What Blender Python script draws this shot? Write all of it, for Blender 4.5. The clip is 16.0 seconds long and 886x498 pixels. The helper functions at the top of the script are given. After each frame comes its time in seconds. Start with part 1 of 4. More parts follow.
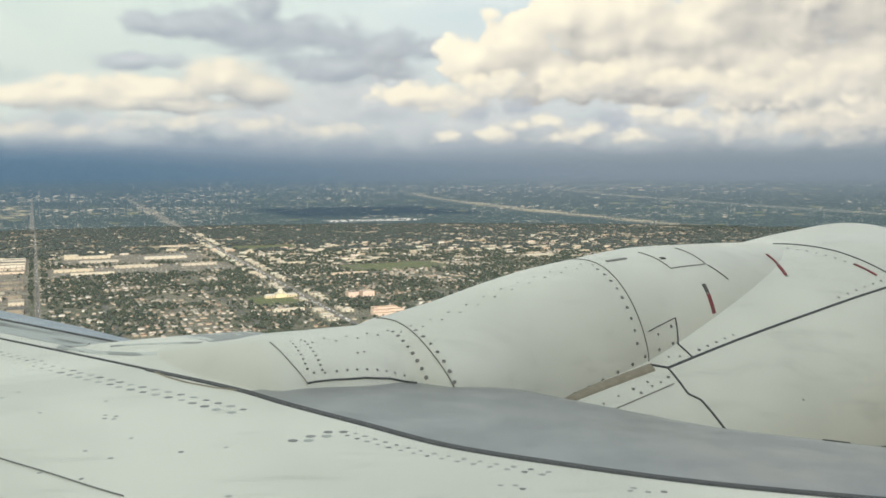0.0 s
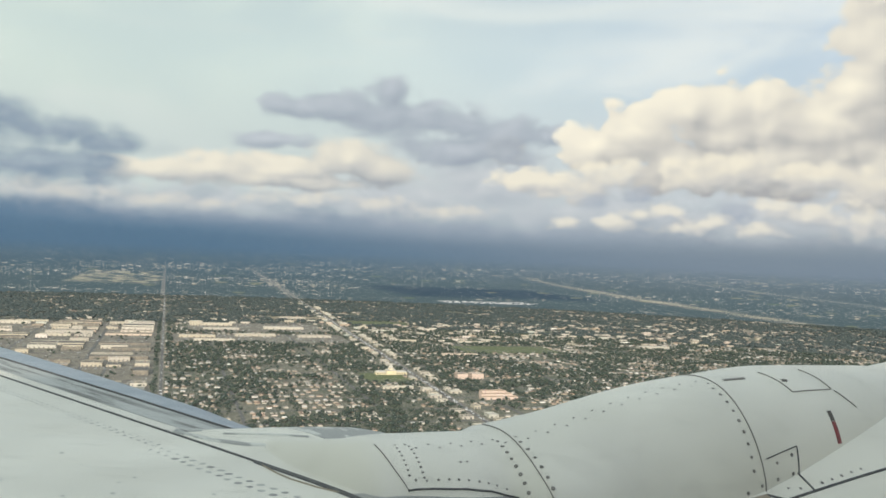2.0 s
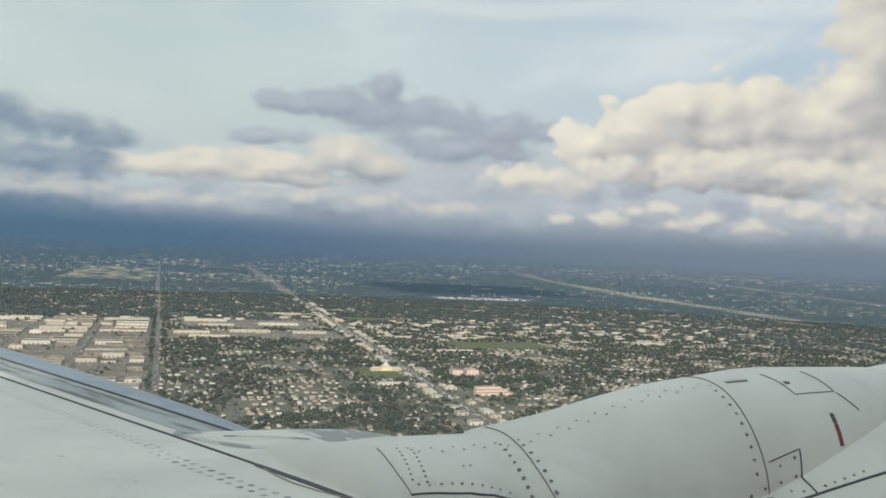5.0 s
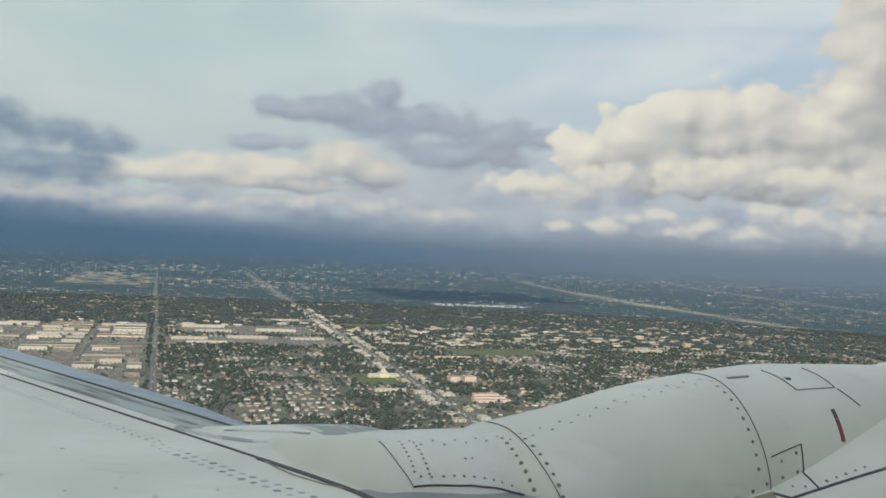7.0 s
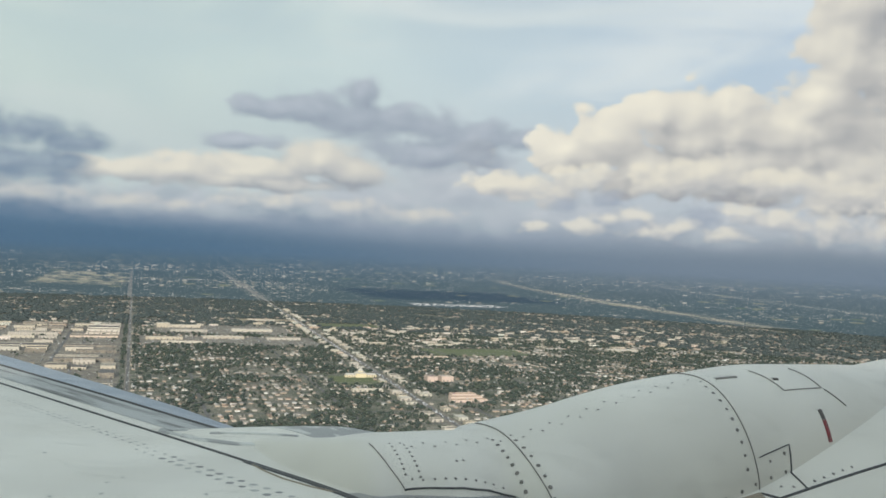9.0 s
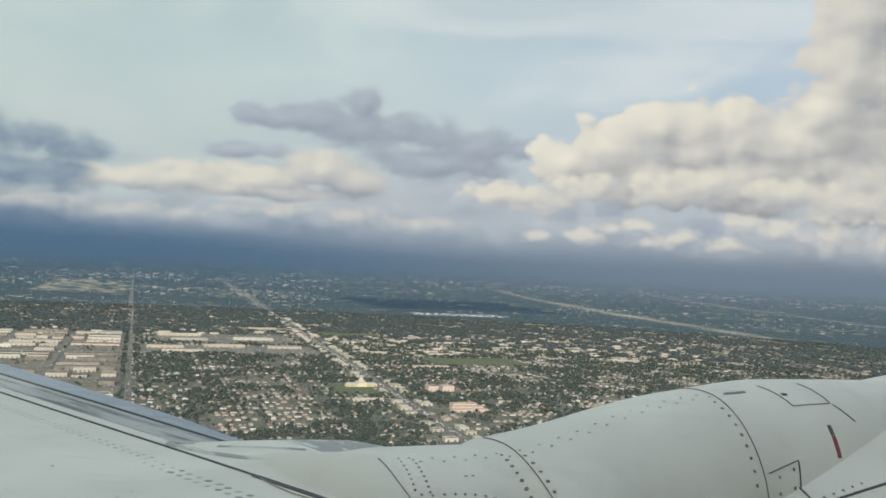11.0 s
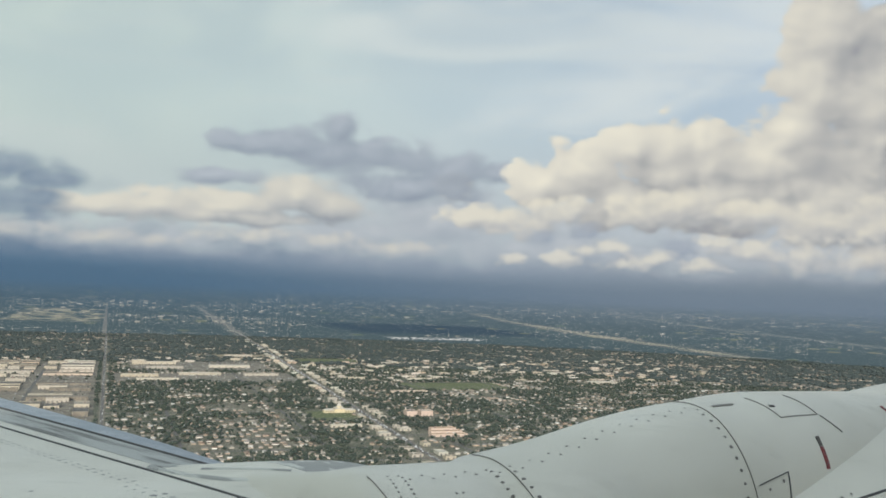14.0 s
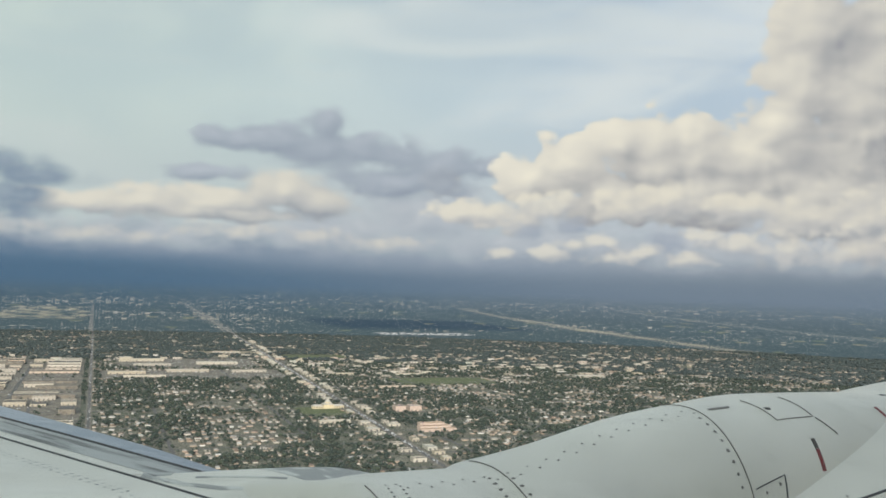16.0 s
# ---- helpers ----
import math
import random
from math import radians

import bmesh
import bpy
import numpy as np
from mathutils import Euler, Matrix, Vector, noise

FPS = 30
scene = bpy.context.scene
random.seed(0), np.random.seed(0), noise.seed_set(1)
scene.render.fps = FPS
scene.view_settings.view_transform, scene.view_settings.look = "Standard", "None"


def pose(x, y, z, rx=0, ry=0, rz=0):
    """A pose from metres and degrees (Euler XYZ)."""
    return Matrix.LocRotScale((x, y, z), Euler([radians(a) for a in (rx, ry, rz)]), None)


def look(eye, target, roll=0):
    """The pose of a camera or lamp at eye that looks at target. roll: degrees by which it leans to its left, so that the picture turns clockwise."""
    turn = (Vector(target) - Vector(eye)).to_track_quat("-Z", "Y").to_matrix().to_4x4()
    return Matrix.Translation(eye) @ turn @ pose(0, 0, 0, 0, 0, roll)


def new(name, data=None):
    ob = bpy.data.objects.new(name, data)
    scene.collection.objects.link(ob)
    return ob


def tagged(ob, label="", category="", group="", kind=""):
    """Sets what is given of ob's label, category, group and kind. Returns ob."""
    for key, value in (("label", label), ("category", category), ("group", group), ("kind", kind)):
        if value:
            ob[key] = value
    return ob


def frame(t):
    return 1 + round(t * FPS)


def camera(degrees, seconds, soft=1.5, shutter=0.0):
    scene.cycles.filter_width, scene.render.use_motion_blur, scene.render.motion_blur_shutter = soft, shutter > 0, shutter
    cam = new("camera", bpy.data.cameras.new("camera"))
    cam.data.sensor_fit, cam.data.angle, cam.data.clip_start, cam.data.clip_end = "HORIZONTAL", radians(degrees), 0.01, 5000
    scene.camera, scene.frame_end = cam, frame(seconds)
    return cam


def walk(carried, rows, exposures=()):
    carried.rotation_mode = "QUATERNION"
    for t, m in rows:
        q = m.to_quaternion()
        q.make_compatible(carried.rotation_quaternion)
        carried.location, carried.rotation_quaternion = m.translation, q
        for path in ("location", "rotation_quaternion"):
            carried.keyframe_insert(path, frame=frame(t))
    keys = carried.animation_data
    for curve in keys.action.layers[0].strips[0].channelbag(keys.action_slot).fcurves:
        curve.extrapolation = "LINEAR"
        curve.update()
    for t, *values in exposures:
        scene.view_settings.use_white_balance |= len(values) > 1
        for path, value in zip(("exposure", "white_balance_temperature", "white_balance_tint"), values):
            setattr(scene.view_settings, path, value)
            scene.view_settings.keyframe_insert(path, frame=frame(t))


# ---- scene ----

# ------------------------------------------------------------------ camera
cam = camera(54.53, 16.0, soft=1.6)
walk(cam, [
    (0.0, pose(0.044, -0.021, -0.048, 84.85, 0.12, -6.47)),
    (0.5, pose(0.035, -0.034, -0.021, 86.38, 0.23, -4.25)),
    (1.0, pose(0.000, -0.000, -0.000, 87.16, 0.30, -3.81)),
    (1.5, pose(0.057, -0.033, 0.015, 87.80, -2.30, -0.58)),
    (2.0, pose(0.051, -0.033, 0.058, 90.23, -2.51, 1.21)),
    (2.5, pose(0.036, -0.018, 0.083, 89.90, -2.02, 1.43)),
    (3.0, pose(0.019, -0.013, 0.090, 90.37, -1.68, 1.42)),
    (3.5, pose(0.020, -0.012, 0.093, 90.19, -1.89, 1.19)),
    (4.0, pose(0.021, -0.007, 0.088, 89.69, -2.52, 0.92)),
    (6.5, pose(0.006, -0.016, 0.053, 90.56, -2.66, 0.84)),
    (7.0, pose(0.003, -0.013, 0.025, 90.44, -2.75, 0.76)),
    (7.5, pose(0.010, -0.022, 0.019, 91.09, -2.37, 0.77)),
    (8.0, pose(-0.015, -0.010, 0.006, 91.88, -1.24, -0.04)),
    (8.5, pose(-0.043, -0.002, 0.026, 90.61, -2.25, -0.43)),
    (9.0, pose(-0.052, 0.018, 0.025, 90.50, -2.82, -0.76)),
    (11.5, pose(-0.094, 0.021, 0.047, 91.51, -3.12, -0.71)),
    (12.0, pose(-0.097, 0.029, 0.048, 91.95, -2.84, -1.18)),
    (12.5, pose(-0.098, 0.035, 0.023, 92.25, -2.53, -1.54)),
    (13.0, pose(-0.101, 0.032, -0.006, 92.50, -2.32, -1.79)),
    (13.5, pose(-0.111, 0.034, -0.007, 92.58, -2.39, -1.93)),
    (14.0, pose(-0.125, 0.051, 0.003, 92.78, -2.30, -2.19)),
    (14.5, pose(-0.136, 0.051, 0.010, 92.73, -2.20, -2.38)),
    (15.0, pose(-0.143, 0.049, -0.005, 92.87, -2.09, -2.71)),
    (15.5, pose(-0.163, 0.041, 0.025, 92.84, -1.75, -2.96)),
    (16.0, pose(-0.161, 0.075, 0.048, 92.48, -1.94, -2.99)),
], exposures=[(0.0, 0.36, 7000, 9), (1.0, 0.36, 6900, 9), (2.0, 0.20, 6700, 9.5), (3.5, 0.10, 6600, 10),
               (7.0, -0.08, 6400, 10), (9.0, 0.03, 6450, 10), (12.0, -0.07, 6450, 10), (16.0, -0.03, 6500, 10)])

# ------------------------------------------------------------------ small node language
def srgb(r, g, b):
    return tuple((c / 255 / 12.92) if c / 255 <= 0.04045 else ((c / 255 + 0.055) / 1.055) ** 2.4 for c in (r, g, b))


class Val:
    """A socket of a node tree with arithmetic."""

    def __init__(self, tree, socket):
        self.tree, self.s = tree, socket

    def op(self, kind, *others, clamp=False):
        n = self.tree.nodes.new("ShaderNodeMath")
        n.operation, n.use_clamp = kind, clamp
        for i, o in enumerate((self, *others)):
            if isinstance(o, Val):
                self.tree.links.new(o.s, n.inputs[i])
            else:
                n.inputs[i].default_value = o
        return Val(self.tree, n.outputs[0])

    def lift(self, o):
        if isinstance(o, Val):
            return o
        n = self.tree.nodes.new("ShaderNodeValue")
        n.outputs[0].default_value = o
        return Val(self.tree, n.outputs[0])

    def __add__(self, o): return self.op("ADD", o)
    def __radd__(self, o): return self.op("ADD", o)
    def __sub__(self, o): return self.op("SUBTRACT", o)
    def __rsub__(self, o): return self.lift(o).op("SUBTRACT", self)
    def __mul__(self, o): return self.op("MULTIPLY", o)
    def __rmul__(self, o): return self.op("MULTIPLY", o)
    def __truediv__(self, o): return self.op("DIVIDE", o)
    def max(self, o): return self.op("MAXIMUM", o)
    def min(self, o): return self.op("MINIMUM", o)
    def smax(self, o, k=0.2): return self.op("SMOOTH_MAX", o, k)
    def clamp(self): return self.op("ADD", 0.0, clamp=True)
    def root(self): return self.op("SQRT")

    def step(self, a, b, to_a=0.0, to_b=1.0):
        """Smooth step from a to b."""
        n = self.tree.nodes.new("ShaderNodeMapRange")
        n.interpolation_type = "SMOOTHSTEP"
        self.tree.links.new(self.s, n.inputs[0])
        for i, v in enumerate((a, b, to_a, to_b)):
            n.inputs[i + 1].default_value = v
        return Val(self.tree, n.outputs[0])

    def ramp(self, *stops):
        """A colour ramp: stops of (place, colour)."""
        n = self.tree.nodes.new("ShaderNodeValToRGB")
        el = n.color_ramp.elements
        while len(el) < len(stops):
            el.new(0.5)
        for e, (p, c) in zip(el, stops):
            e.position, e.color = p, (*c, 1)
        self.tree.links.new(self.s, n.inputs[0])
        return Val(self.tree, n.outputs[0])

    def mix(self, a, b, kind="MIX"):
        """Colour a where self is 0, b where it is 1."""
        n = self.tree.nodes.new("ShaderNodeMix")
        n.data_type, n.blend_type, n.clamp_factor = "RGBA", kind, True
        self.tree.links.new(self.s, n.inputs[0])
        for i, c in ((6, a), (7, b)):
            if isinstance(c, Val):
                self.tree.links.new(c.s, n.inputs[i])
            else:
                n.inputs[i].default_value = (*c, 1)
        return Val(self.tree, n.outputs[2])

    def vec_mul(self, x, y, z):
        n = self.tree.nodes.new("ShaderNodeVectorMath")
        n.operation = "MULTIPLY"
        self.tree.links.new(self.s, n.inputs[0])
        n.inputs[1].default_value = (x, y, z)
        return Val(self.tree, n.outputs[0])

    def noise(self, scale, detail=4.0, rough=0.5, distort=0.0):
        n = self.tree.nodes.new("ShaderNodeTexNoise")
        n.inputs["Scale"].default_value, n.inputs["Detail"].default_value = scale, detail
        n.inputs["Roughness"].default_value, n.inputs["Distortion"].default_value = rough, distort
        self.tree.links.new(self.s, n.inputs["Vector"])
        return Val(self.tree, n.outputs["Fac"])

    def billow(self, scale, detail=2.0):
        """Rounded heaps: high in the middle of each cell."""
        n = self.tree.nodes.new("ShaderNodeTexVoronoi")
        n.feature, n.voronoi_dimensions = "F1", "2D"
        n.inputs["Scale"].default_value, n.inputs["Detail"].default_value = scale, detail
        n.inputs["Roughness"].default_value = 0.45
        self.tree.links.new(self.s, n.inputs["Vector"])
        return 0.40 - Val(self.tree, n.outputs["Distance"])

    def cells(self, scale=1.0):
        """Scattered spots: how far from the nearest one, and a random number for each."""
        n = self.tree.nodes.new("ShaderNodeTexVoronoi")
        n.feature, n.voronoi_dimensions = "F1", "2D"
        n.inputs["Scale"].default_value, n.inputs["Randomness"].default_value = scale, 1.0
        self.tree.links.new(self.s, n.inputs["Vector"])
        split = self.tree.nodes.new("ShaderNodeSeparateColor")
        self.tree.links.new(n.outputs["Color"], split.inputs[0])
        return Val(self.tree, n.outputs["Distance"]), Val(self.tree, split.outputs[0]), Val(self.tree, split.outputs[1])

    def xyz(self):
        n = self.tree.nodes.new("ShaderNodeSeparateXYZ")
        self.tree.links.new(self.s, n.inputs[0])
        return [Val(self.tree, o) for o in n.outputs]


def vector(x, y, z=0.0):
    t = x.tree
    n = t.nodes.new("ShaderNodeCombineXYZ")
    for i, v in enumerate((x, y, z)):
        if isinstance(v, Val):
            t.links.new(v.s, n.inputs[i])
        else:
            n.inputs[i].default_value = v
    return Val(t, n.outputs[0])


def source(tree, node, output):
    return Val(tree, tree.nodes.new(node).outputs[output])


# ------------------------------------------------------------------ sky and sun
SUN_AZ, SUN_EL = 178.0, 16.5          # degrees clockwise from +y, and up
world = bpy.data.worlds.new("sky")
scene.world = world
world.use_nodes = True
wt = world.node_tree
wt.nodes.clear()
way = source(wt, "ShaderNodeTexCoord", "Generated")
wx, wy, wz = way.xyz()
az = wx.op("ARCTAN2", wy) * (180 / math.pi)
el = wz.op("ARCSINE") * (180 / math.pi)


TO_SUN = (-0.40, 0.62)          # the way in which the clouds' relief looks for the light, degrees


def relief(a, e, scale, stretch, seed, heap):
    """Rounded heaps and ragged grain of a cloud's surface."""
    p = vector(a, e * stretch, seed)
    big, fine = p.noise(scale * 0.35, 3.0), p.noise(scale, 8.0, 0.56, 0.4)
    heaps = vector(a + (fine - 0.5) * (1.1 / scale), e * stretch + (fine - 0.5) * (0.8 / scale), seed + 5.0).billow(scale * heap, 1.0)
    return heaps * 0.85 + (fine - 0.5) * 1.6 + (big - 0.5), big - 0.5


def relief_pair(scale, stretch, seed, heap):
    return (relief(az, el, scale, stretch, seed, heap), relief(az + TO_SUN[0], el + TO_SUN[1], scale, stretch, seed, heap))


def heaped(blobs):
    """A node group: az, el -> how far inside a union of round heaps, each of (az, el, half width, half height)."""
    g = bpy.data.node_groups.new("heaped", "ShaderNodeTree")
    for nm in ("az", "el"):
        g.interface.new_socket(nm, in_out="INPUT", socket_type="NodeSocketFloat")
    g.interface.new_socket("inside", in_out="OUTPUT", socket_type="NodeSocketFloat")
    gi, go = g.nodes.new("NodeGroupInput"), g.nodes.new("NodeGroupOutput")
    a, e = Val(g, gi.outputs[0]), Val(g, gi.outputs[1])
    out = None
    for a0, e0, ra, re in blobs:
        dx, dy = a.op("MULTIPLY_ADD", 1 / ra, -a0 / ra), e.op("MULTIPLY_ADD", 1 / re, -e0 / re)
        b = (dx * dx).op("MULTIPLY_ADD", 1.0, dy * dy).root() * -1.0
        out = b if out is None else out.smax(b, 0.15)
    g.links.new((out + 1.0).s, go.inputs[0])

    def use(p, q):
        n = wt.nodes.new("ShaderNodeGroup")
        n.node_tree = g
        for k, v in enumerate((p, q)):
            wt.links.new(v.s, n.inputs[k])
        return Val(wt, n.outputs[0])
    return use


COARSE, FINE = relief_pair(0.50, 1.45, 30.0, 0.7), relief_pair(0.80, 1.35, 41.0, 0.8)


sky = wt.nodes.new("ShaderNodeTexSky")
sky.sky_type, sky.sun_disc = "NISHITA", False
sky.sun_elevation, sky.sun_rotation = radians(SUN_EL), radians(SUN_AZ)
sky.air_density, sky.dust_density, sky.ozone_density = 1.0, 2.0, 1.0
bright = wt.nodes.new("ShaderNodeVectorMath")
bright.operation = "SCALE"
bright.inputs[3].default_value = 0.10
wt.links.new(sky.outputs[0], bright.inputs[0])
clear = Val(wt, bright.outputs[0])

# high thin veil over the blue, in long streaks
streak = vector(az * 0.55 + el * 0.9, el * 2.6 - az * 0.25, 3.0).noise(0.075, 6.0, 0.55, 0.8)
veil = vector(az, el * 2.2, 3.0).noise(0.055, 5.0, 0.5, 0.6)
left = az.step(-26, 30)
veil_colour = left.mix(srgb(205, 220, 214), srgb(194, 210, 224))
high = veil.step(0.36, 0.62, 0.74, 0.98)
colour = high.mix(clear, veil_colour)
colour = (streak.step(0.46, 0.70) * 0.55).mix(colour, srgb(222, 229, 226))
colour = ((az * 0.35 + 8.0 - el).op("ABSOLUTE").step(5.0, 0.5) * streak.step(0.40, 0.62) * 0.45).mix(colour, srgb(224, 231, 231))
# pale milky zone lower down and the dark rain band on the horizon
milky = el.step(13, 5)
colour = (milky * 0.7).mix(colour, left.mix(srgb(186, 198, 200), srgb(190, 197, 203)))
wob = vector(az, el * 3, 7.0).noise(0.12, 5.0, 0.55)
shaft = vector(az * 0.8 + el * 0.35, el * 0.25, 17.0).noise(0.35, 4.0, 0.55)
band_top = el + (wob - 0.5) * 2.6 + (shaft - 0.5) * 1.6
band_colour = az.step(-24, 2).mix(srgb(92, 120, 146), srgb(142, 156, 171))
band_colour = az.step(5, 24).mix(band_colour, srgb(132, 145, 157))
band_colour = (shaft.step(0.5, 0.72) * az.step(-8, 0) * az.step(9, 2) * 0.55).mix(band_colour, srgb(164, 173, 183))
colour = band_top.step(3.7, 1.5).mix(colour, band_colour)
low_air = az.step(-20, 20).mix(srgb(78, 108, 134), srgb(114, 130, 146))
colour = (el.step(1.9, 0.1) * 0.95).mix(colour, low_air)


def lay(colour, blobs, grain, amount, lit, shade, base, edge=(0.0, 0.3), gain=1.0, mid=0.45, floor=None, opacity=1.0, broad=0.0):
    """Lay a cloud over colour: lit on the sides that face the sun, shaded away from it. broad: shading of the whole mass."""
    (n0, b0), (n1, b1) = grain
    inside = heaped(blobs)
    f = inside(az + b0 * (5.0 * amount), el) + n0 * amount + 0.08
    g = inside(az + b1 * (5.0 * amount) + TO_SUN[0], el + TO_SUN[1]) + n1 * amount + 0.08
    light = (f - g) * gain + mid
    if broad:
        light = light + (inside(az, el) - inside(az + TO_SUN[0] * 4, el + TO_SUN[1] * 4)) * broad
    tone = light.clamp().ramp((0.0, base), (0.45, shade), (1.0, lit))
    cover = f.step(*edge) * opacity
    if floor:
        cover = cover * (el + (wob - 0.5) * 1.2).step(*floor)
    return cover.mix(colour, tone)


# wide grey cloud behind the others, down to the rain band
colour = lay(colour, [(-16.6, 1.8, 14.3, 2.6), (-5.1, 3.3, 9.8, 3.0), (2.4, 4.2, 9.0, 3.6), (9.9, 2.8, 9.8, 3.4), (22.1, 2.6, 12.4, 3.6)], COARSE, 0.55,
             srgb(202, 207, 210), srgb(180, 187, 195), srgb(158, 168, 181), edge=(-0.1, 0.8), opacity=0.85, floor=(0.7, 3.2), gain=0.7, mid=0.40)
# far row of small heaps
colour = lay(colour, [(-25.5, 2.6, 7.5, 1.1), (-19.4, 2.4, 5.6, 0.8), (-13.1, 3.1, 2.3, 0.8), (-9.9, 3.0, 3.0, 0.9), (-5.4, 2.8, 3.4, 0.9), (-0.9, 2.5, 3.8, 0.8)], FINE, 0.62,
             srgb(216, 213, 203), srgb(182, 188, 193), srgb(148, 161, 174), edge=(-0.05, 0.6), opacity=0.75, floor=(1.0, 2.8), gain=0.65, mid=0.32)
# wide flat cloud above them
colour = lay(colour, [(-20.6, 4.5, 4.0, 0.9), (-16.7, 4.8, 4.5, 1.3), (-12.1, 4.9, 4.9, 1.4), (-7.7, 5.8, 3.6, 1.7), (-5.1, 5.2, 3.0, 1.3), (-11.7, 4.3, 8.3, 0.8), (2.6, 6.9, 1.6, 1.2)], COARSE, 0.6,
             srgb(226, 222, 208), srgb(192, 193, 191), srgb(157, 163, 170), edge=(-0.04, 0.40), opacity=0.95, gain=0.6, mid=0.28, broad=0.24)
# clouds in shadow
colour = lay(colour, [(-5.6, 10.4, 2.1, 1.2), (-8.6, 9.2, 4.1, 1.4), (-5.6, 8.7, 4.5, 1.5), (-12.1, 9.1, 2.3, 1.0), (-0.7, 8.6, 4.1, 1.4), (2.7, 8.0, 3.6, 1.4), (5.2, 7.9, 2.3, 1.1), (-12.9, 6.9, 3.6, 0.8), (0.5, 6.8, 5.6, 1.3), (-2.6, 8.6, 3.2, 1.4), (-10.6, 9.0, 2.6, 1.0)], COARSE, 0.62,
             srgb(186, 194, 203), srgb(163, 173, 185), srgb(148, 159, 173), edge=(-0.06, 0.52), opacity=0.92, gain=0.6, mid=0.35)
colour = lay(colour, [(-26.8, 6.2, 5.6, 1.5), (-22.8, 5.9, 4.5, 0.9), (-30.9, 6.5, 7.5, 1.9), (-26.2, 4.4, 6.4, 1.5)], COARSE, 0.6,
             srgb(168, 182, 191), srgb(138, 155, 171), srgb(122, 142, 162), edge=(-0.1, 0.7), gain=0.6, mid=0.38)
# great heap cloud with its tower, then the lower heaps in front of it with blue-grey gaps
colour = lay(colour, [(8.0, 7.3, 3.2, 2.0), (11.3, 8.2, 3.6, 2.5), (14.0, 9.6, 3.0, 2.5), (16.6, 9.9, 2.8, 2.3), (18.5, 10.2, 1.9, 2.0), (19.7, 8.4, 4.1, 2.7), (22.7, 9.0, 3.4, 2.5), (24.5, 10.4, 3.0, 3.4), (25.5, 13.3, 2.7, 4.1), (26.2, 16.8, 2.9, 4.9), (28.8, 11.4, 5.3, 7.2), (32.7, 12.3, 6.8, 9.8), (25.8, 6.3, 7.5, 3.4), (32.4, 5.8, 8.3, 5.3), (19.5, 6.6, 5.5, 2.6), (13.5, 6.4, 4.5, 2.2), (17.0, 8.0, 3.2, 2.2)], COARSE, 0.62,
             srgb(240, 235, 218), srgb(206, 204, 197), srgb(160, 162, 166), edge=(-0.02, 0.24), gain=0.42, mid=0.31, broad=0.36, floor=(1.3, 3.0))
colour = lay(colour, [(4.5, 5.0, 3.0, 1.0), (7.1, 4.7, 2.8, 1.3), (9.5, 5.6, 3.0, 1.5), (14.6, 5.6, 3.4, 1.4), (17.5, 6.0, 3.2, 1.5), (21.4, 5.6, 4.1, 1.5), (25.2, 4.8, 4.5, 1.9), (29.4, 4.9, 4.9, 2.6)], FINE, 0.6,
             srgb(230, 225, 209), srgb(200, 199, 195), srgb(160, 165, 172), edge=(-0.03, 0.5), opacity=0.9, floor=(1.2, 2.8), gain=0.55, mid=0.31, broad=0.22)
colour = lay(colour, [(11.2, 4.3, 1.7, 0.9), (17.2, 3.3, 1.7, 1.0), (8.4, 3.8, 1.5, 0.7)], FINE, 0.5,
             srgb(170, 178, 189), srgb(152, 163, 180), srgb(142, 155, 174), edge=(0.0, 0.7), opacity=0.7, gain=0.5, mid=0.4)
colour = lay(colour, [(6.8, 2.3, 1.3, 0.6), (10.1, 2.3, 1.9, 0.8), (12.4, 3.3, 2.2, 0.8), (14.1, 2.2, 2.3, 1.0), (15.8, 2.7, 1.5, 0.7), (19.7, 3.6, 2.0, 0.9), (21.9, 3.2, 2.3, 1.1), (24.6, 2.9, 3.0, 1.4), (18.7, 2.2, 2.3, 0.8), (28.2, 2.9, 4.1, 1.7), (32.2, 2.9, 4.9, 1.9)], FINE, 0.66,
             srgb(230, 225, 210), srgb(202, 201, 197), srgb(160, 167, 176), edge=(-0.05, 0.65), opacity=0.72, floor=(1.0, 2.4), gain=0.75, mid=0.26, broad=0.12)
below = el.step(-0.2, -1.0)
colour = below.mix(colour, srgb(92, 104, 112))
bg = wt.nodes.new("ShaderNodeBackground")
wt.links.new(colour.s, bg.inputs[0])
bg.inputs[1].default_value = 1.0
wout = wt.nodes.new("ShaderNodeOutputWorld")
wt.links.new(bg.outputs[0], wout.inputs[0])

sun_lamp = bpy.data.lights.new("sun", "SUN")
sun_lamp.energy, sun_lamp.angle, sun_lamp.color = 4.2, radians(0.8), (1.0, 0.92, 0.80)
sun = new("sun", sun_lamp)
to_sun = Vector((math.sin(radians(SUN_AZ)) * math.cos(radians(SUN_EL)), math.cos(radians(SUN_AZ)) * math.cos(radians(SUN_EL)), math.sin(radians(SUN_EL))))
sun.matrix_world = look((0, 0, 0), -to_sun)

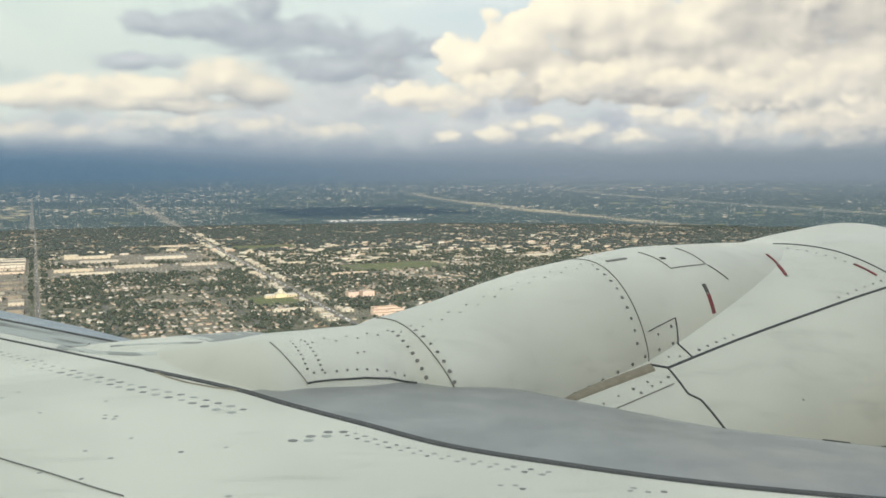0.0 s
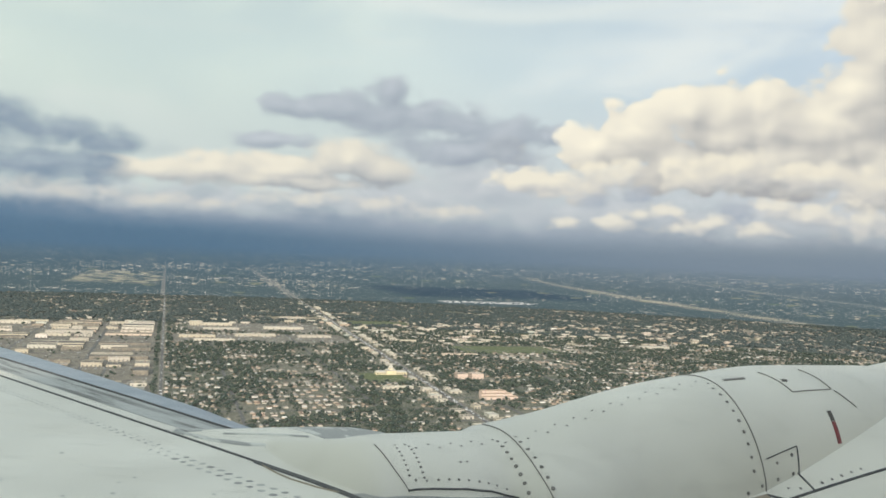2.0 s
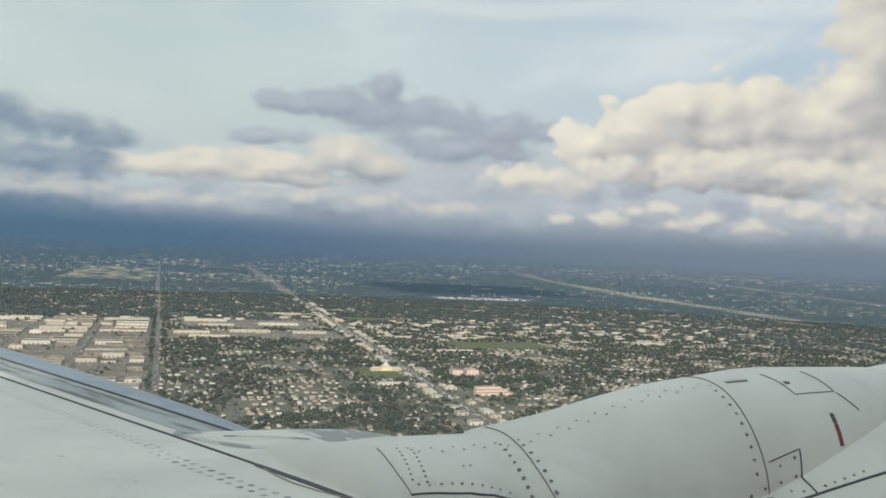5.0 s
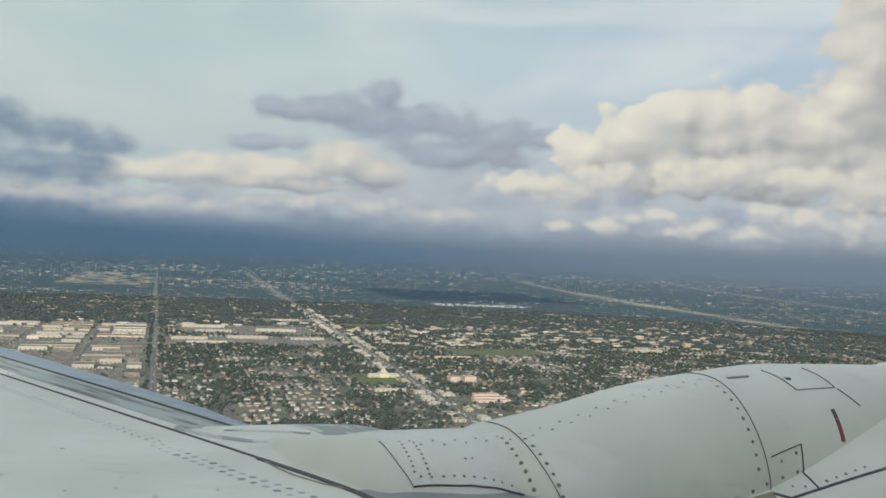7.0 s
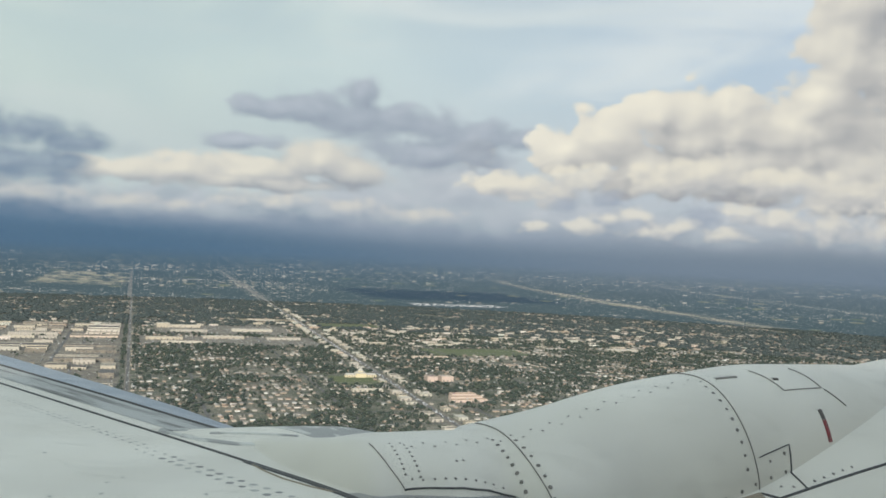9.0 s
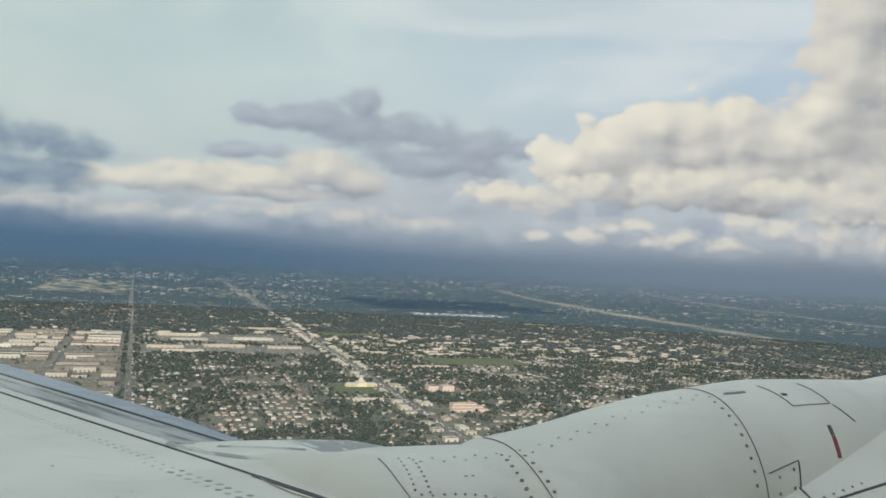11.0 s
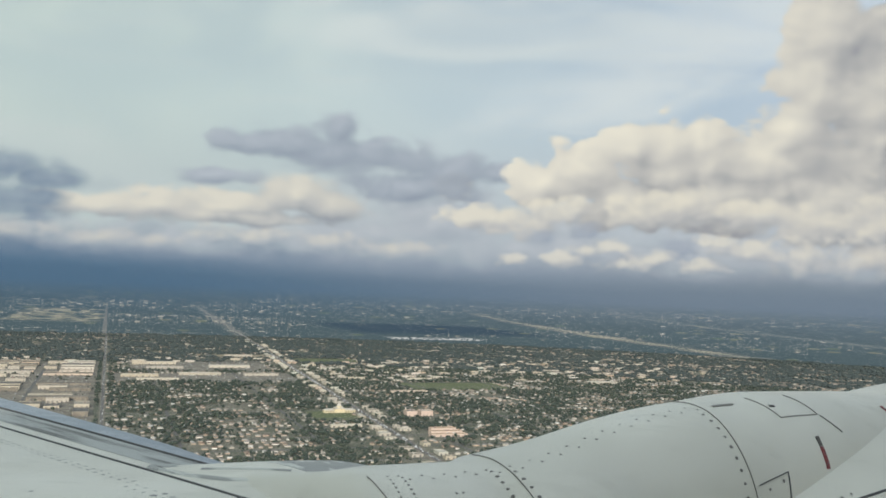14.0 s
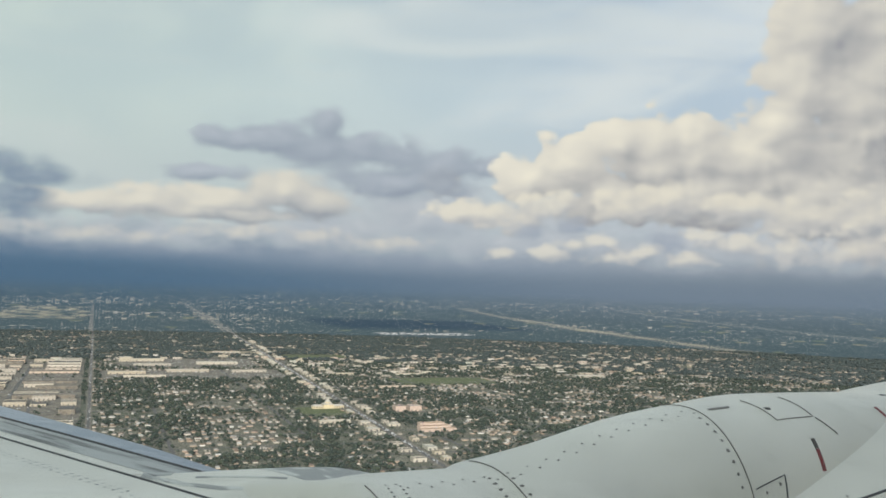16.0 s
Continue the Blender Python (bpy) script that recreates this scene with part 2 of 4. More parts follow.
# ------------------------------------------------------------------ materials
def material(name, build, rough=0.6, metal=0.0, bump=None):
    """A principled material; build(p, random) gives the colour from the place p in metres and a random number per island."""
    m = bpy.data.materials.new(name)
    m.use_nodes = True
    t = m.node_tree
    t.nodes.clear()
    out, bsdf = t.nodes.new("ShaderNodeOutputMaterial"), t.nodes.new("ShaderNodeBsdfPrincipled")
    t.links.new(bsdf.outputs[0], out.inputs[0])
    p = source(t, "ShaderNodeNewGeometry", "Position")
    isl = source(t, "ShaderNodeNewGeometry", "Random Per Island")
    obj = source(t, "ShaderNodeObjectInfo", "Random")
    rnd = (isl * 0.61 + obj * 7.39).op("FRACT")
    c = build(p, rnd)
    if isinstance(c, Val):
        t.links.new(c.s, bsdf.inputs["Base Color"])
    else:
        bsdf.inputs["Base Color"].default_value = (*c, 1)
    bsdf.inputs["Metallic"].default_value = metal
    if callable(rough):
        t.links.new(rough(p).s, bsdf.inputs["Roughness"])
    else:
        bsdf.inputs["Roughness"].default_value = rough
    if bump:
        b = t.nodes.new("ShaderNodeBump")
        b.inputs["Strength"].default_value, b.inputs["Distance"].default_value = bump[0], bump[1]
        t.links.new(bump[2](p).s, b.inputs["Height"])
        t.links.new(b.outputs[0], bsdf.inputs["Normal"])
    return m


def spanwise(p, long=0.8, short=9.0):
    """Coordinates stretched along the swept leading edge."""
    x, y, z = p.xyz()
    return vector((x * 0.749 - y * 0.662) * long, (x * 0.662 + y * 0.749) * short, z * short)


def aircraft_white(p, r):
    fine, broad = p.noise(9.0, 6.0, 0.6), p.noise(1.3, 4.0, 0.55)
    c = broad.step(0.3, 0.7).mix((0.71, 0.685, 0.62), (0.84, 0.81, 0.735))
    streak = p.vec_mul(3.0, 14.0, 14.0).noise(1.0, 5.0, 0.6)
    c = (streak.step(0.50, 0.8) * 0.38).mix(c, (0.44, 0.42, 0.36))
    return (fine.step(0.56, 0.8) * 0.20).mix(c, (0.42, 0.40, 0.35))


PAINT = material("white_paint", aircraft_white, rough=lambda p: p.noise(4.0, 4.0).step(0.3, 0.7, 0.32, 0.5), bump=(0.08, 0.004, lambda p: p.noise(2.2, 2.0)))
GREY = material("grey_paint", lambda p, r: (p.noise(6.0, 6.0, 0.6).step(0.4, 0.75) * 0.5).mix((0.31, 0.315, 0.325), (0.42, 0.42, 0.42)), rough=lambda p: p.noise(5.0, 4.0).step(0.3, 0.7, 0.28, 0.5), metal=0.35)
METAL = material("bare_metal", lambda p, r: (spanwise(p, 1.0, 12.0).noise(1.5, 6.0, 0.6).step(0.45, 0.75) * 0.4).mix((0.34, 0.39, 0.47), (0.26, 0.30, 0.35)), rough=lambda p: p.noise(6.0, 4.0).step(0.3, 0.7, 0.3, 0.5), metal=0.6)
SEAL = material("dark_seal", lambda p, r: p.noise(30.0, 4.0).mix((0.035, 0.037, 0.042), (0.09, 0.09, 0.095)), rough=0.7)
RIVET = material("rivet_dark", lambda p, r: r.mix((0.12, 0.11, 0.10), (0.26, 0.24, 0.22)), rough=0.5)
RED = material("red_mark", lambda p, r: p.noise(60.0, 4.0).step(0.4, 0.7).mix((0.25, 0.02, 0.025), (0.10, 0.03, 0.03)), rough=0.5)
BLACK = material("black_mark", lambda p, r: p.noise(60.0, 4.0).mix((0.04, 0.035, 0.03), (0.12, 0.1, 0.09)), rough=0.6)
TAN = material("sealant_tan", lambda p, r: p.noise(25.0, 5.0, 0.6).mix((0.22, 0.18, 0.13), (0.42, 0.36, 0.28)), rough=0.75)

STAINED = material("stained_metal", lambda p, r: (spanwise(p).noise(1.4, 6.0, 0.65).step(0.46, 0.66)).mix((0.46, 0.47, 0.47), (0.13, 0.13, 0.13)), rough=0.5, metal=0.4)
WORN = material("worn_paint", lambda p, r: spanwise(p, 1.6, 7.0).noise(1.6, 6.0, 0.6).step(0.50, 0.55).mix((0.36, 0.36, 0.355), (0.66, 0.66, 0.625)), rough=0.5)
WASHER = material("worn_fastener", lambda p, r: r.mix((0.20, 0.20, 0.195), (0.46, 0.46, 0.44)), rough=0.45, metal=0.2)
CABIN = material("cabin_dark", lambda p, r: p.noise(12.0, 3.0).mix((0.02, 0.02, 0.022), (0.05, 0.05, 0.055)), rough=0.8)

# ------------------------------------------------------------------ mesh helpers
def mesh_object(name, verts, faces, mats, parent=None, label="", smooth=False, indices=None):
    me = bpy.data.meshes.new(name)
    me.from_pydata([tuple(v) for v in verts], [], faces)
    for m in (mats if isinstance(mats, (list, tuple)) else [mats]):
        me.materials.append(m)
    if indices is not None:
        me.polygons.foreach_set("material_index", indices)
    if smooth:
        me.polygons.foreach_set("use_smooth", [True] * len(me.polygons))
    me.update()
    ob = new(name, me)
    if parent:
        ob.parent = parent
    if label:
        tagged(ob, label)
    return ob


def spline(xs, ys):
    """A smooth curve through the knots."""
    xs, ys = list(xs), list(ys)

    def at(x):
        if x <= xs[0]:
            return ys[0] + (x - xs[0]) * (ys[1] - ys[0]) / (xs[1] - xs[0])
        if x >= xs[-1]:
            return ys[-1] + (x - xs[-1]) * (ys[-1] - ys[-2]) / (xs[-1] - xs[-2])
        i = max(k for k in range(len(xs) - 1) if xs[k] <= x)
        d = [(ys[k + 1] - ys[k]) / (xs[k + 1] - xs[k]) for k in range(len(xs) - 1)]
        m = [d[0]] + [(d[k - 1] + d[k]) / 2 if d[k - 1] * d[k] > 0 else 0.0 for k in range(1, len(d))] + [d[-1]]
        h = xs[i + 1] - xs[i]
        u = (x - xs[i]) / h
        return (ys[i] * (2 * u ** 3 - 3 * u * u + 1) + m[i] * h * (u ** 3 - 2 * u * u + u)
                + ys[i + 1] * (3 * u * u - 2 * u ** 3) + m[i + 1] * h * (u ** 3 - u * u))
    return at


def sheet(surface, us, vs):
    """Vertices and faces of a grid over surface(u, v)."""
    n = len(vs)
    verts = [surface(u, v) for u in us for v in vs]
    faces = [(i * n + j, (i + 1) * n + j, (i + 1) * n + j + 1, i * n + j + 1) for i in range(len(us) - 1) for j in range(n - 1)]
    return verts, faces


def normal_at(surface, u, v, toward=Vector((0, 0, 0.3))):
    h = 1e-3
    p = surface(u, v)
    n = (surface(u + h, v) - p).cross(surface(u, v + h) - p).normalized()
    return n if n.dot(toward - p) > 0 else -n


def seam(surface, path, width, lift=0.0025, height=0.002):
    """A thin raised strip that follows path, (u, v) pairs, over surface; width in metres."""
    pts = [surface(u, v) for u, v in path]
    verts, faces = [], []
    for i, (u, v) in enumerate(path):
        n = normal_at(surface, u, v)
        along = (pts[min(i + 1, len(pts) - 1)] - pts[max(i - 1, 0)]).normalized()
        side = along.cross(n).normalized()
        c = pts[i] + n * lift
        verts += [c - side * width / 2 - n * height * 2, c - side * width * 0.3 + n * height, c + side * width * 0.3 + n * height, c + side * width / 2 - n * height * 2]
    for i in range(len(path) - 1):
        for j in range(3):
            faces.append((i * 4 + j, (i + 1) * 4 + j, (i + 1) * 4 + j + 1, i * 4 + j + 1))
    return verts, faces


def line(p, q, n=14):
    return [(p[0] + (q[0] - p[0]) * k / n, p[1] + (q[1] - p[1]) * k / n) for k in range(n + 1)]


def rivets(surface, places, radius, lift=0.0022):
    """Small domed fastener heads at (u, v) places."""
    verts, faces = [], []
    for u, v in places:
        p, n = surface(u, v), normal_at(surface, u, v)
        x = n.orthogonal().normalized()
        y = n.cross(x)
        r = radius * random.uniform(0.85, 1.15)
        k = len(verts)
        for q, z in ((1.0, 0.2), (0.6, 1.0)):
            verts += [p + n * lift * z + (x * math.cos(a * math.pi / 4) + y * math.sin(a * math.pi / 4)) * r * q for a in range(8)]
        faces += [(k + a, k + (a + 1) % 8, k + 8 + (a + 1) % 8, k + 8 + a) for a in range(8)]
        faces.append(tuple(range(k + 8, k + 16)))
    return verts, faces


def empty_thing(name, label, category, at=(0, 0, 0), group=""):
    ob = new(name)
    ob.location = at
    return tagged(ob, label, category, group)

# ------------------------------------------------------------------ the airliner: wing, pylon and engine
AXIS = radians(25.43)
FORE, INB = Vector((math.cos(AXIS), math.sin(AXIS), 0)), Vector((math.sin(AXIS), -math.cos(AXIS), 0))
ENGINE = Vector((1.2406, 4.1991, 0))
ZW = -0.86


def at(s, l, z):
    """Aircraft place: s forward along the engine, l inboard from its centre line, z up."""
    return ENGINE + FORE * s + INB * l + Vector((0, 0, z))


plane = empty_thing("airliner", "white airliner with grey wing leading edge and engine pylon, in flight", "airplane", (0, 0, -0.9))


def skin(name, surface, us, vs, mat, label="", parent=None):
    v, f = sheet(surface, us, vs)
    base = parent or plane
    ob = mesh_object(name, [p - Vector((0, 0, -0.9)) for p in v], f, mat, base, label, smooth=True)
    return ob


def extra(name, data, mat, parent, label="", stuff=False):
    v, f = data
    ob = mesh_object(name, [p - Vector((0, 0, -0.9)) for p in v], f, mat, parent, label)
    if stuff:
        tagged(ob, kind="stuff")
    return ob


def many(lo, hi, n):
    return [lo + (hi - lo) * k / n for k in range(n + 1)]


seam_line = spline([-14, -1.38, -0.30, 0.25, 0.474, 0.87, 1.20, 1.50, 1.807, 2.124, 2.9], [-7.92, -2.54, -2.08, -1.861, -1.80, -1.67, -1.557, -1.376, -1.158, -0.873, -0.15])


def wing_top(c, l):
    """Upper skin: c metres aft of the seam."""
    return at(seam_line(l) - c, l, ZW + 0.035 * math.sin(min(c, 3.0) * 0.7) - 0.012 * max(0, c - 1.2) ** 2)


def nose(length, drop):
    """Rounded leading edge: u metres forward of the seam; length depends on l."""
    def surface(u, l):
        n = length(l)
        k = min(u / n, 1.0)
        return at(seam_line(l) + n * math.sin(k * math.pi / 2), l, ZW - drop * (1 - math.cos(k * math.pi / 2)))
    return surface


inner_nose = nose(lambda l: 1.40, 0.30)
outer_nose = nose(spline([-14, -2.2, -1.5, -1.0, -0.6, -0.2, 0.3], [0.95, 0.92, 0.82, 0.78, 1.05, 1.45, 1.6]), 0.20)
wing = skin("wing_skin", wing_top, many(0.0, 4.2, 24), many(-13, 3.4, 74), PAINT, "white painted upper wing skin with rows of fasteners")
le_in = skin("leading_edge", inner_nose, many(0.0, 1.40, 24), many(0.1, 3.4, 44), GREY, "grey metal inboard wing leading edge")


def root_nose(u, l):
    """The swollen leading edge between slat and pylon."""
    k = max(0.0, min(1.0, (l + 1.02) / 1.25))
    return outer_nose(u, l) + Vector((0, 0, 0.115 * math.sin(math.pi * k ** 0.45) ** 2 * min(1.0, u / 0.55)))


le_mid = skin("leading_edge_root", root_nose, many(0.0, 0.30, 8), many(-1.02, 0.25, 24), PAINT, "white painted skin beside the pylon")
skin("worn_edge", root_nose, many(0.303, 1.5, 20), many(-1.02, 0.25, 24), WORN, "white paint flaked off to grey metal", le_mid)

flaked = [(0.02, -0.97), (0.04, -0.72), (0.08, -0.58), (0.14, -0.50), (0.22, -0.47), (0.30, -0.47)]
extra("worn_streak", seam(root_nose, [q for a, b in zip(flaked, flaked[1:]) for q in line(a, b, 8)[:-1]], 0.045), WORN, le_mid, "grey streak of flaked paint")
extra("worn_streak", seam(root_nose, line((0.10, -0.80), (0.27, -0.58), 16), 0.022), WORN, le_mid, "grey streak of flaked paint")
extra("worn_streak", seam(root_nose, line((0.03, -1.00), (0.10, -0.96), 8), 0.10), STAINED, le_mid, "dark stain at the end of the slat")


def wing_under(k, l):
    """Lower surface from the nose, 0, to the trailing edge, 1."""
    n = 1.40 if l > 0.1 else 0.95
    drop = 0.30 if l > 0.1 else 0.20
    s0, s1 = seam_line(l) + n, seam_line(l) - 4.2
    te = wing_top(4.2, l).z
    return at(s0 + (s1 - s0) * k, l, (ZW - drop) * (1 - k) + te * k - 0.16 * math.sin(math.pi * k))


skin("wing_underside", wing_under, many(0.0, 1.0, 16), many(-13, 3.4, 60), PAINT, "light underside of the wing")
slat = skin("slat", outer_nose, many(0.0, 0.06, 3), many(-13, -1.03, 60), PAINT, "leading edge slat, white at its rear edge")
skin("slat_panel", outer_nose, many(0.063, 0.232, 6), many(-13, -1.03, 60), STAINED, "stained grey metal", slat)
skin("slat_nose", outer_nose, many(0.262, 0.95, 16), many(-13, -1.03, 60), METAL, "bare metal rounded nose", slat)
skin("slat_gap", lambda u, l: outer_nose(u, l) - Vector((0, 0, 0.006)), many(0.225, 0.268, 2), many(-13, -1.03, 60), SEAL, "dark gap", slat)
extra("slat_line", seam(outer_nose, [(0.247, l) for l in many(-13, -1.03, 80)], 0.022, 0.004), SEAL, slat, "dark line along the slat")
extra("seal", seam(wing_top, [(0.0, l) for l in many(-13, -0.3, 90)], 0.020), SEAL, wing, "dark rubber seal along the skin edge")
extra("seal", seam(wing_top, [(0.004, l) for l in many(-0.3, 3.2, 60)], 0.042), SEAL, wing, "dark rubber seal along the skin edge")

stations = [-2.60, -2.30, -2.07, -1.88, -1.737, -1.66, -1.40, -1.22, -1.08, -0.79, -0.57, -0.30, 0.0, 0.46, 0.90, 1.28, 1.6, 1.9]
ridge = spline(stations, [-1.02, -0.97, -0.880, -0.775, -0.715, -0.712, -0.720, -0.720, -0.705, -0.643, -0.583, -0.530, -0.495, -0.452, -0.457, -0.467, -0.50, -0.60])
width = spline(stations, [0.40, 0.42, 0.42, 0.40, 0.36, 0.35, 0.40, 0.365, 0.49, 0.455, 0.43, 0.435, 0.46, 0.44, 0.39, 0.33, 0.24, 0.12])
foot = spline(stations, [-0.94, -0.94, -0.95, -0.96, -0.98, -1.0, -1.0, -1.0, -1.0, -1.05, -1.12, -1.08, -1.0, -0.96, -0.86, -0.80, -0.74, -0.70])
centre = spline(stations, [-1.9, -1.25, -0.75, -0.26] + [0.0] * 14)
soft_tail = spline([-2.6, -1.9, -1.6, 2.0], [1.5, 1.35, 0.86, 0.86])


def pylon(s, f):
    """Pylon fairing: f runs from the inboard foot, 0, over the ridge, 0.5, to the outboard foot, 1."""
    c, n = math.cos(f * math.pi), math.sin(f * math.pi)
    e = soft_tail(s)
    return at(s, centre(s) + width(s) * math.copysign(abs(c) ** min(e, 1.0), c), foot(s) + (ridge(s) - foot(s)) * max(n, 0) ** e)


fair = skin("pylon_fairing", pylon, many(-2.60, 1.9, 120), many(0.0, 1.0, 48), PAINT, "white pylon fairing with riveted panel joints")

CZ, TILT = -1.80, 0.192
radius = spline([-1.4, -0.6, 0.0, 0.6, 1.3, 2.0, 2.4, 2.6], [0.78, 0.93, 0.985, 1.03, 1.05, 1.01, 0.94, 0.80])


def cowl(s, a):
    """Engine cowl: a degrees from the top towards the cabin."""
    return at(s, radius(s) * math.sin(radians(a)), CZ + TILT * s + radius(s) * math.cos(radians(a)))


engine = skin("engine_cowl", cowl, many(-1.4, 2.6, 60), many(-180, 180, 96), PAINT, "white engine cowl panels")
for s0, s1 in ((-1.09, -1.075), (0.0, 0.0)):
    path = [(s0 + (s1 - s0) * max(0, 0.45 - f) / 0.4 - 0.03 * math.sin(max(0, min(1, (f - 0.05) / 0.45)) * math.pi), f) for f in many(0.02, 0.6, 34)]
    extra("panel_joint", seam(pylon, path, 0.0040), RIVET, fair, "dark panel joint")
def along(*knots, n=6):
    """Points along a line through knots."""
    return [q for a, b in zip(knots, knots[1:]) for q in line(a, b, n)[:-1]] + [knots[-1]]


extra("panel_joint", seam(pylon, along((-1.639, 0.160), (-1.659, 0.218), (-1.677, 0.269), (-1.690, 0.327), (-1.705, 0.42)), 0.0032), RIVET, fair, "dark panel joint")
extra("panel_joint", seam(root_nose, along((0.332, -0.258), (0.324, -0.328), (0.352, -0.421)), 0.0032), RIVET, le_mid, "dark panel joint")
extra("tail_seal", seam(pylon, along((-1.643, 0.163), (-1.541, 0.168), (-1.418, 0.167), (-1.308, 0.143), (-1.197, 0.099)), 0.008, 0.004), SEAL, fair, "black seal under the rounded tail of the fairing")
extra("edge_joint", seam(wing_top, along((0.010, -0.275), (0.045, -0.12), (0.060, 0.0), (0.045, 0.14), (0.012, 0.24)), 0.006), TAN, wing, "pale tan sealant joint")
extra("rivets", rivets(root_nose, [(0.187, -0.243), (0.186, -0.192), (0.186, -0.140)], 0.0085), WASHER, le_mid, "three small fasteners", stuff=True)
mid_line = lambda s: 0.424 + (s + 1.05) * 0.028
places = []
for k in range(16):
    s0 = -1.58 + k * 0.1
    places += [(s0, mid_line(s0) + 0.014), (s0 + 0.035, mid_line(s0) - 0.014)]
extra("rivets", rivets(pylon, places, 0.0062), RIVET, fair, "double row of dark fasteners", stuff=True)
places = [(-1.142 - 0.03 * math.sin(f * 5), f) for f in many(0.09, 0.42, 8)] + [(-1.062 - 0.03 * math.sin(f * 5), f) for f in many(0.11, 0.40, 6)]
places += [(-0.052 - 0.012 * math.sin(f * 6), f) for f in many(0.09, 0.40, 8)]
places += [(-0.655, 0.018), (-0.578, 0.022), (-0.423, 0.03), (-0.34, 0.032), (-0.262, 0.035), (-0.178, 0.038), (-0.095, 0.041), (-0.02, 0.047)]
extra("rivets", rivets(pylon, places, 0.0088), RIVET, fair, "dark dome fasteners along the joints", stuff=True)
places = [(-1.625 + 0.055 * i, f - 0.012 * i) for i in range(2) for f in many(0.23, 0.42, 7)]
places += [(-1.605, 0.207), (-1.564, 0.204), (-1.518, 0.209), (-1.476, 0.212), (-1.438, 0.211), (-1.397, 0.206), (-1.353, 0.195), (-1.312, 0.180), (-1.274, 0.164), (-1.232, 0.142), (-1.203, 0.112), (-1.40, 0.30), (-1.37, 0.30)]
extra("rivets", rivets(pylon, places, 0.0055), RIVET, fair, "small fasteners", stuff=True)
hatch = line((0.288, 0.453), (0.330, 0.312)) + line((0.330, 0.312), (0.590, 0.307))[1:] + line((0.590, 0.307), (0.556, 0.45))[1:]
extra("access_hatch", seam(pylon, hatch, 0.0045), RIVET, fair, "outline of a small access hatch")
extra("hatch_latch", seam(pylon, line((0.335, 0.378), (0.365, 0.372), 3), 0.02), BLACK, fair, "dark latch")
extra("scuff", seam(pylon, line((0.60, 0.30), (0.68, 0.215)), 0.005), RIVET, fair, "faint scratch")
extra("placard", seam(pylon, line((0.05, 0.441), (0.165, 0.427), 6), 0.022), RIVET, fair, "grey placard")
extra("alignment_mark", seam(pylon, line((0.482, 0.220), (0.485, 0.184), 5), 0.030), BLACK, fair, "dark end of a stripe")
extra("alignment_mark", seam(pylon, line((0.485, 0.183), (0.491, 0.111), 8), 0.030), RED, fair, "dark red alignment stripe")
extra("alignment_mark", seam(pylon, line((1.144, 0.32), (1.165, 0.24), 10), 0.022), RED, fair, "dark red alignment stripe")
extra("alignment_mark", seam(cowl, line((1.165, 15.0), (1.10, 21.0), 8), 0.022), RED, engine, "dark red alignment stripe")
extra("alignment_mark", seam(cowl, line((1.562, 26.5), (1.608, 33.5), 8), 0.022), RED, engine, "dark red alignment stripe")
extra("bracket_plate", seam(pylon, along((0.014, 0.112), (0.207, 0.130), (0.200, 0.049), (0.279, 0.009)), 0.006), SEAL, fair, "outline of a riveted plate")
extra("rivets", rivets(pylon, [(0.076, 0.095), (0.169, 0.108), (0.073, 0.052), (0.166, 0.058)], 0.0088), RIVET, fair, stuff=True)
extra("bracket_plate", seam(cowl, line((0.195, 26.5), (0.200, 32.9)), 0.008), SEAL, engine, "outline of a riveted plate")
hinge = line((-0.01, 29.0), (0.052, 32.3), 4) + line((0.052, 32.3), (0.458, 33.9))[1:] + line((0.458, 33.9), (0.994, 36.2))[1:] + line((0.994, 36.2), (1.572, 38.3))[1:] + line((1.572, 38.3), (2.3, 41.0))[1:]
extra("hinge_line", seam(cowl, hinge, 0.014), SEAL, engine, "dark gap between cowl panels")
aft = line((0.052, 32.3), (0.051, 41.4)) + line((0.051, 41.4), (0.091, 44.3), 4)[1:] + line((0.091, 44.3), (0.15, 60.0))[1:]
extra("panel_joint", seam(cowl, aft, 0.010), SEAL, engine, "dark joint at the rear of the cowl")
extra("panel_joint", seam(cowl, line((1.43, 2.0), (1.593, 18.7)) + line((1.593, 18.7), (1.72, 37.5))[1:], 0.007), SEAL, engine, "dark ring joint")
extra("panel_joint", seam(cowl, line((-0.40, 36.0), (0.02, 37.2)), 0.005), RIVET, engine, "thin joint")
places = [(0.26 + k * 0.055, 31.6 + k * 0.1) for k in range(5)] + [(1.22 + k * 0.075, 35.2 + k * 0.1) for k in range(7)] + [(1.38 + k * 0.022, 6 + k * 2.6) for k in range(11)]
places += [(-0.34 + k * 0.085, 33.4) for k in range(4)] + [(-0.08, 35.0), (-0.03, 35.2), (-0.15, 35.4), (0.02, 34.8), (0.10, 29.4), (0.15, 30.8), (0.60, 56.0)]
extra("rivets", rivets(cowl, places, 0.0075), RIVET, engine, "dark fasteners along the cowl joints", stuff=True)


extra("sealant_strip", seam(cowl, line((-0.70, 26.0), (-0.01, 30.0), 24), 0.050, 0.004), TAN, engine, "tan sealant strip under the fairing")
extra("seal", seam(inner_nose, line((0.144, 0.280), (0.330, 0.216)) + line((0.330, 0.216), (0.406, 0.389))[1:], 0.012, 0.006), SEAL, fair, "black seal where the fairing meets the leading edge")

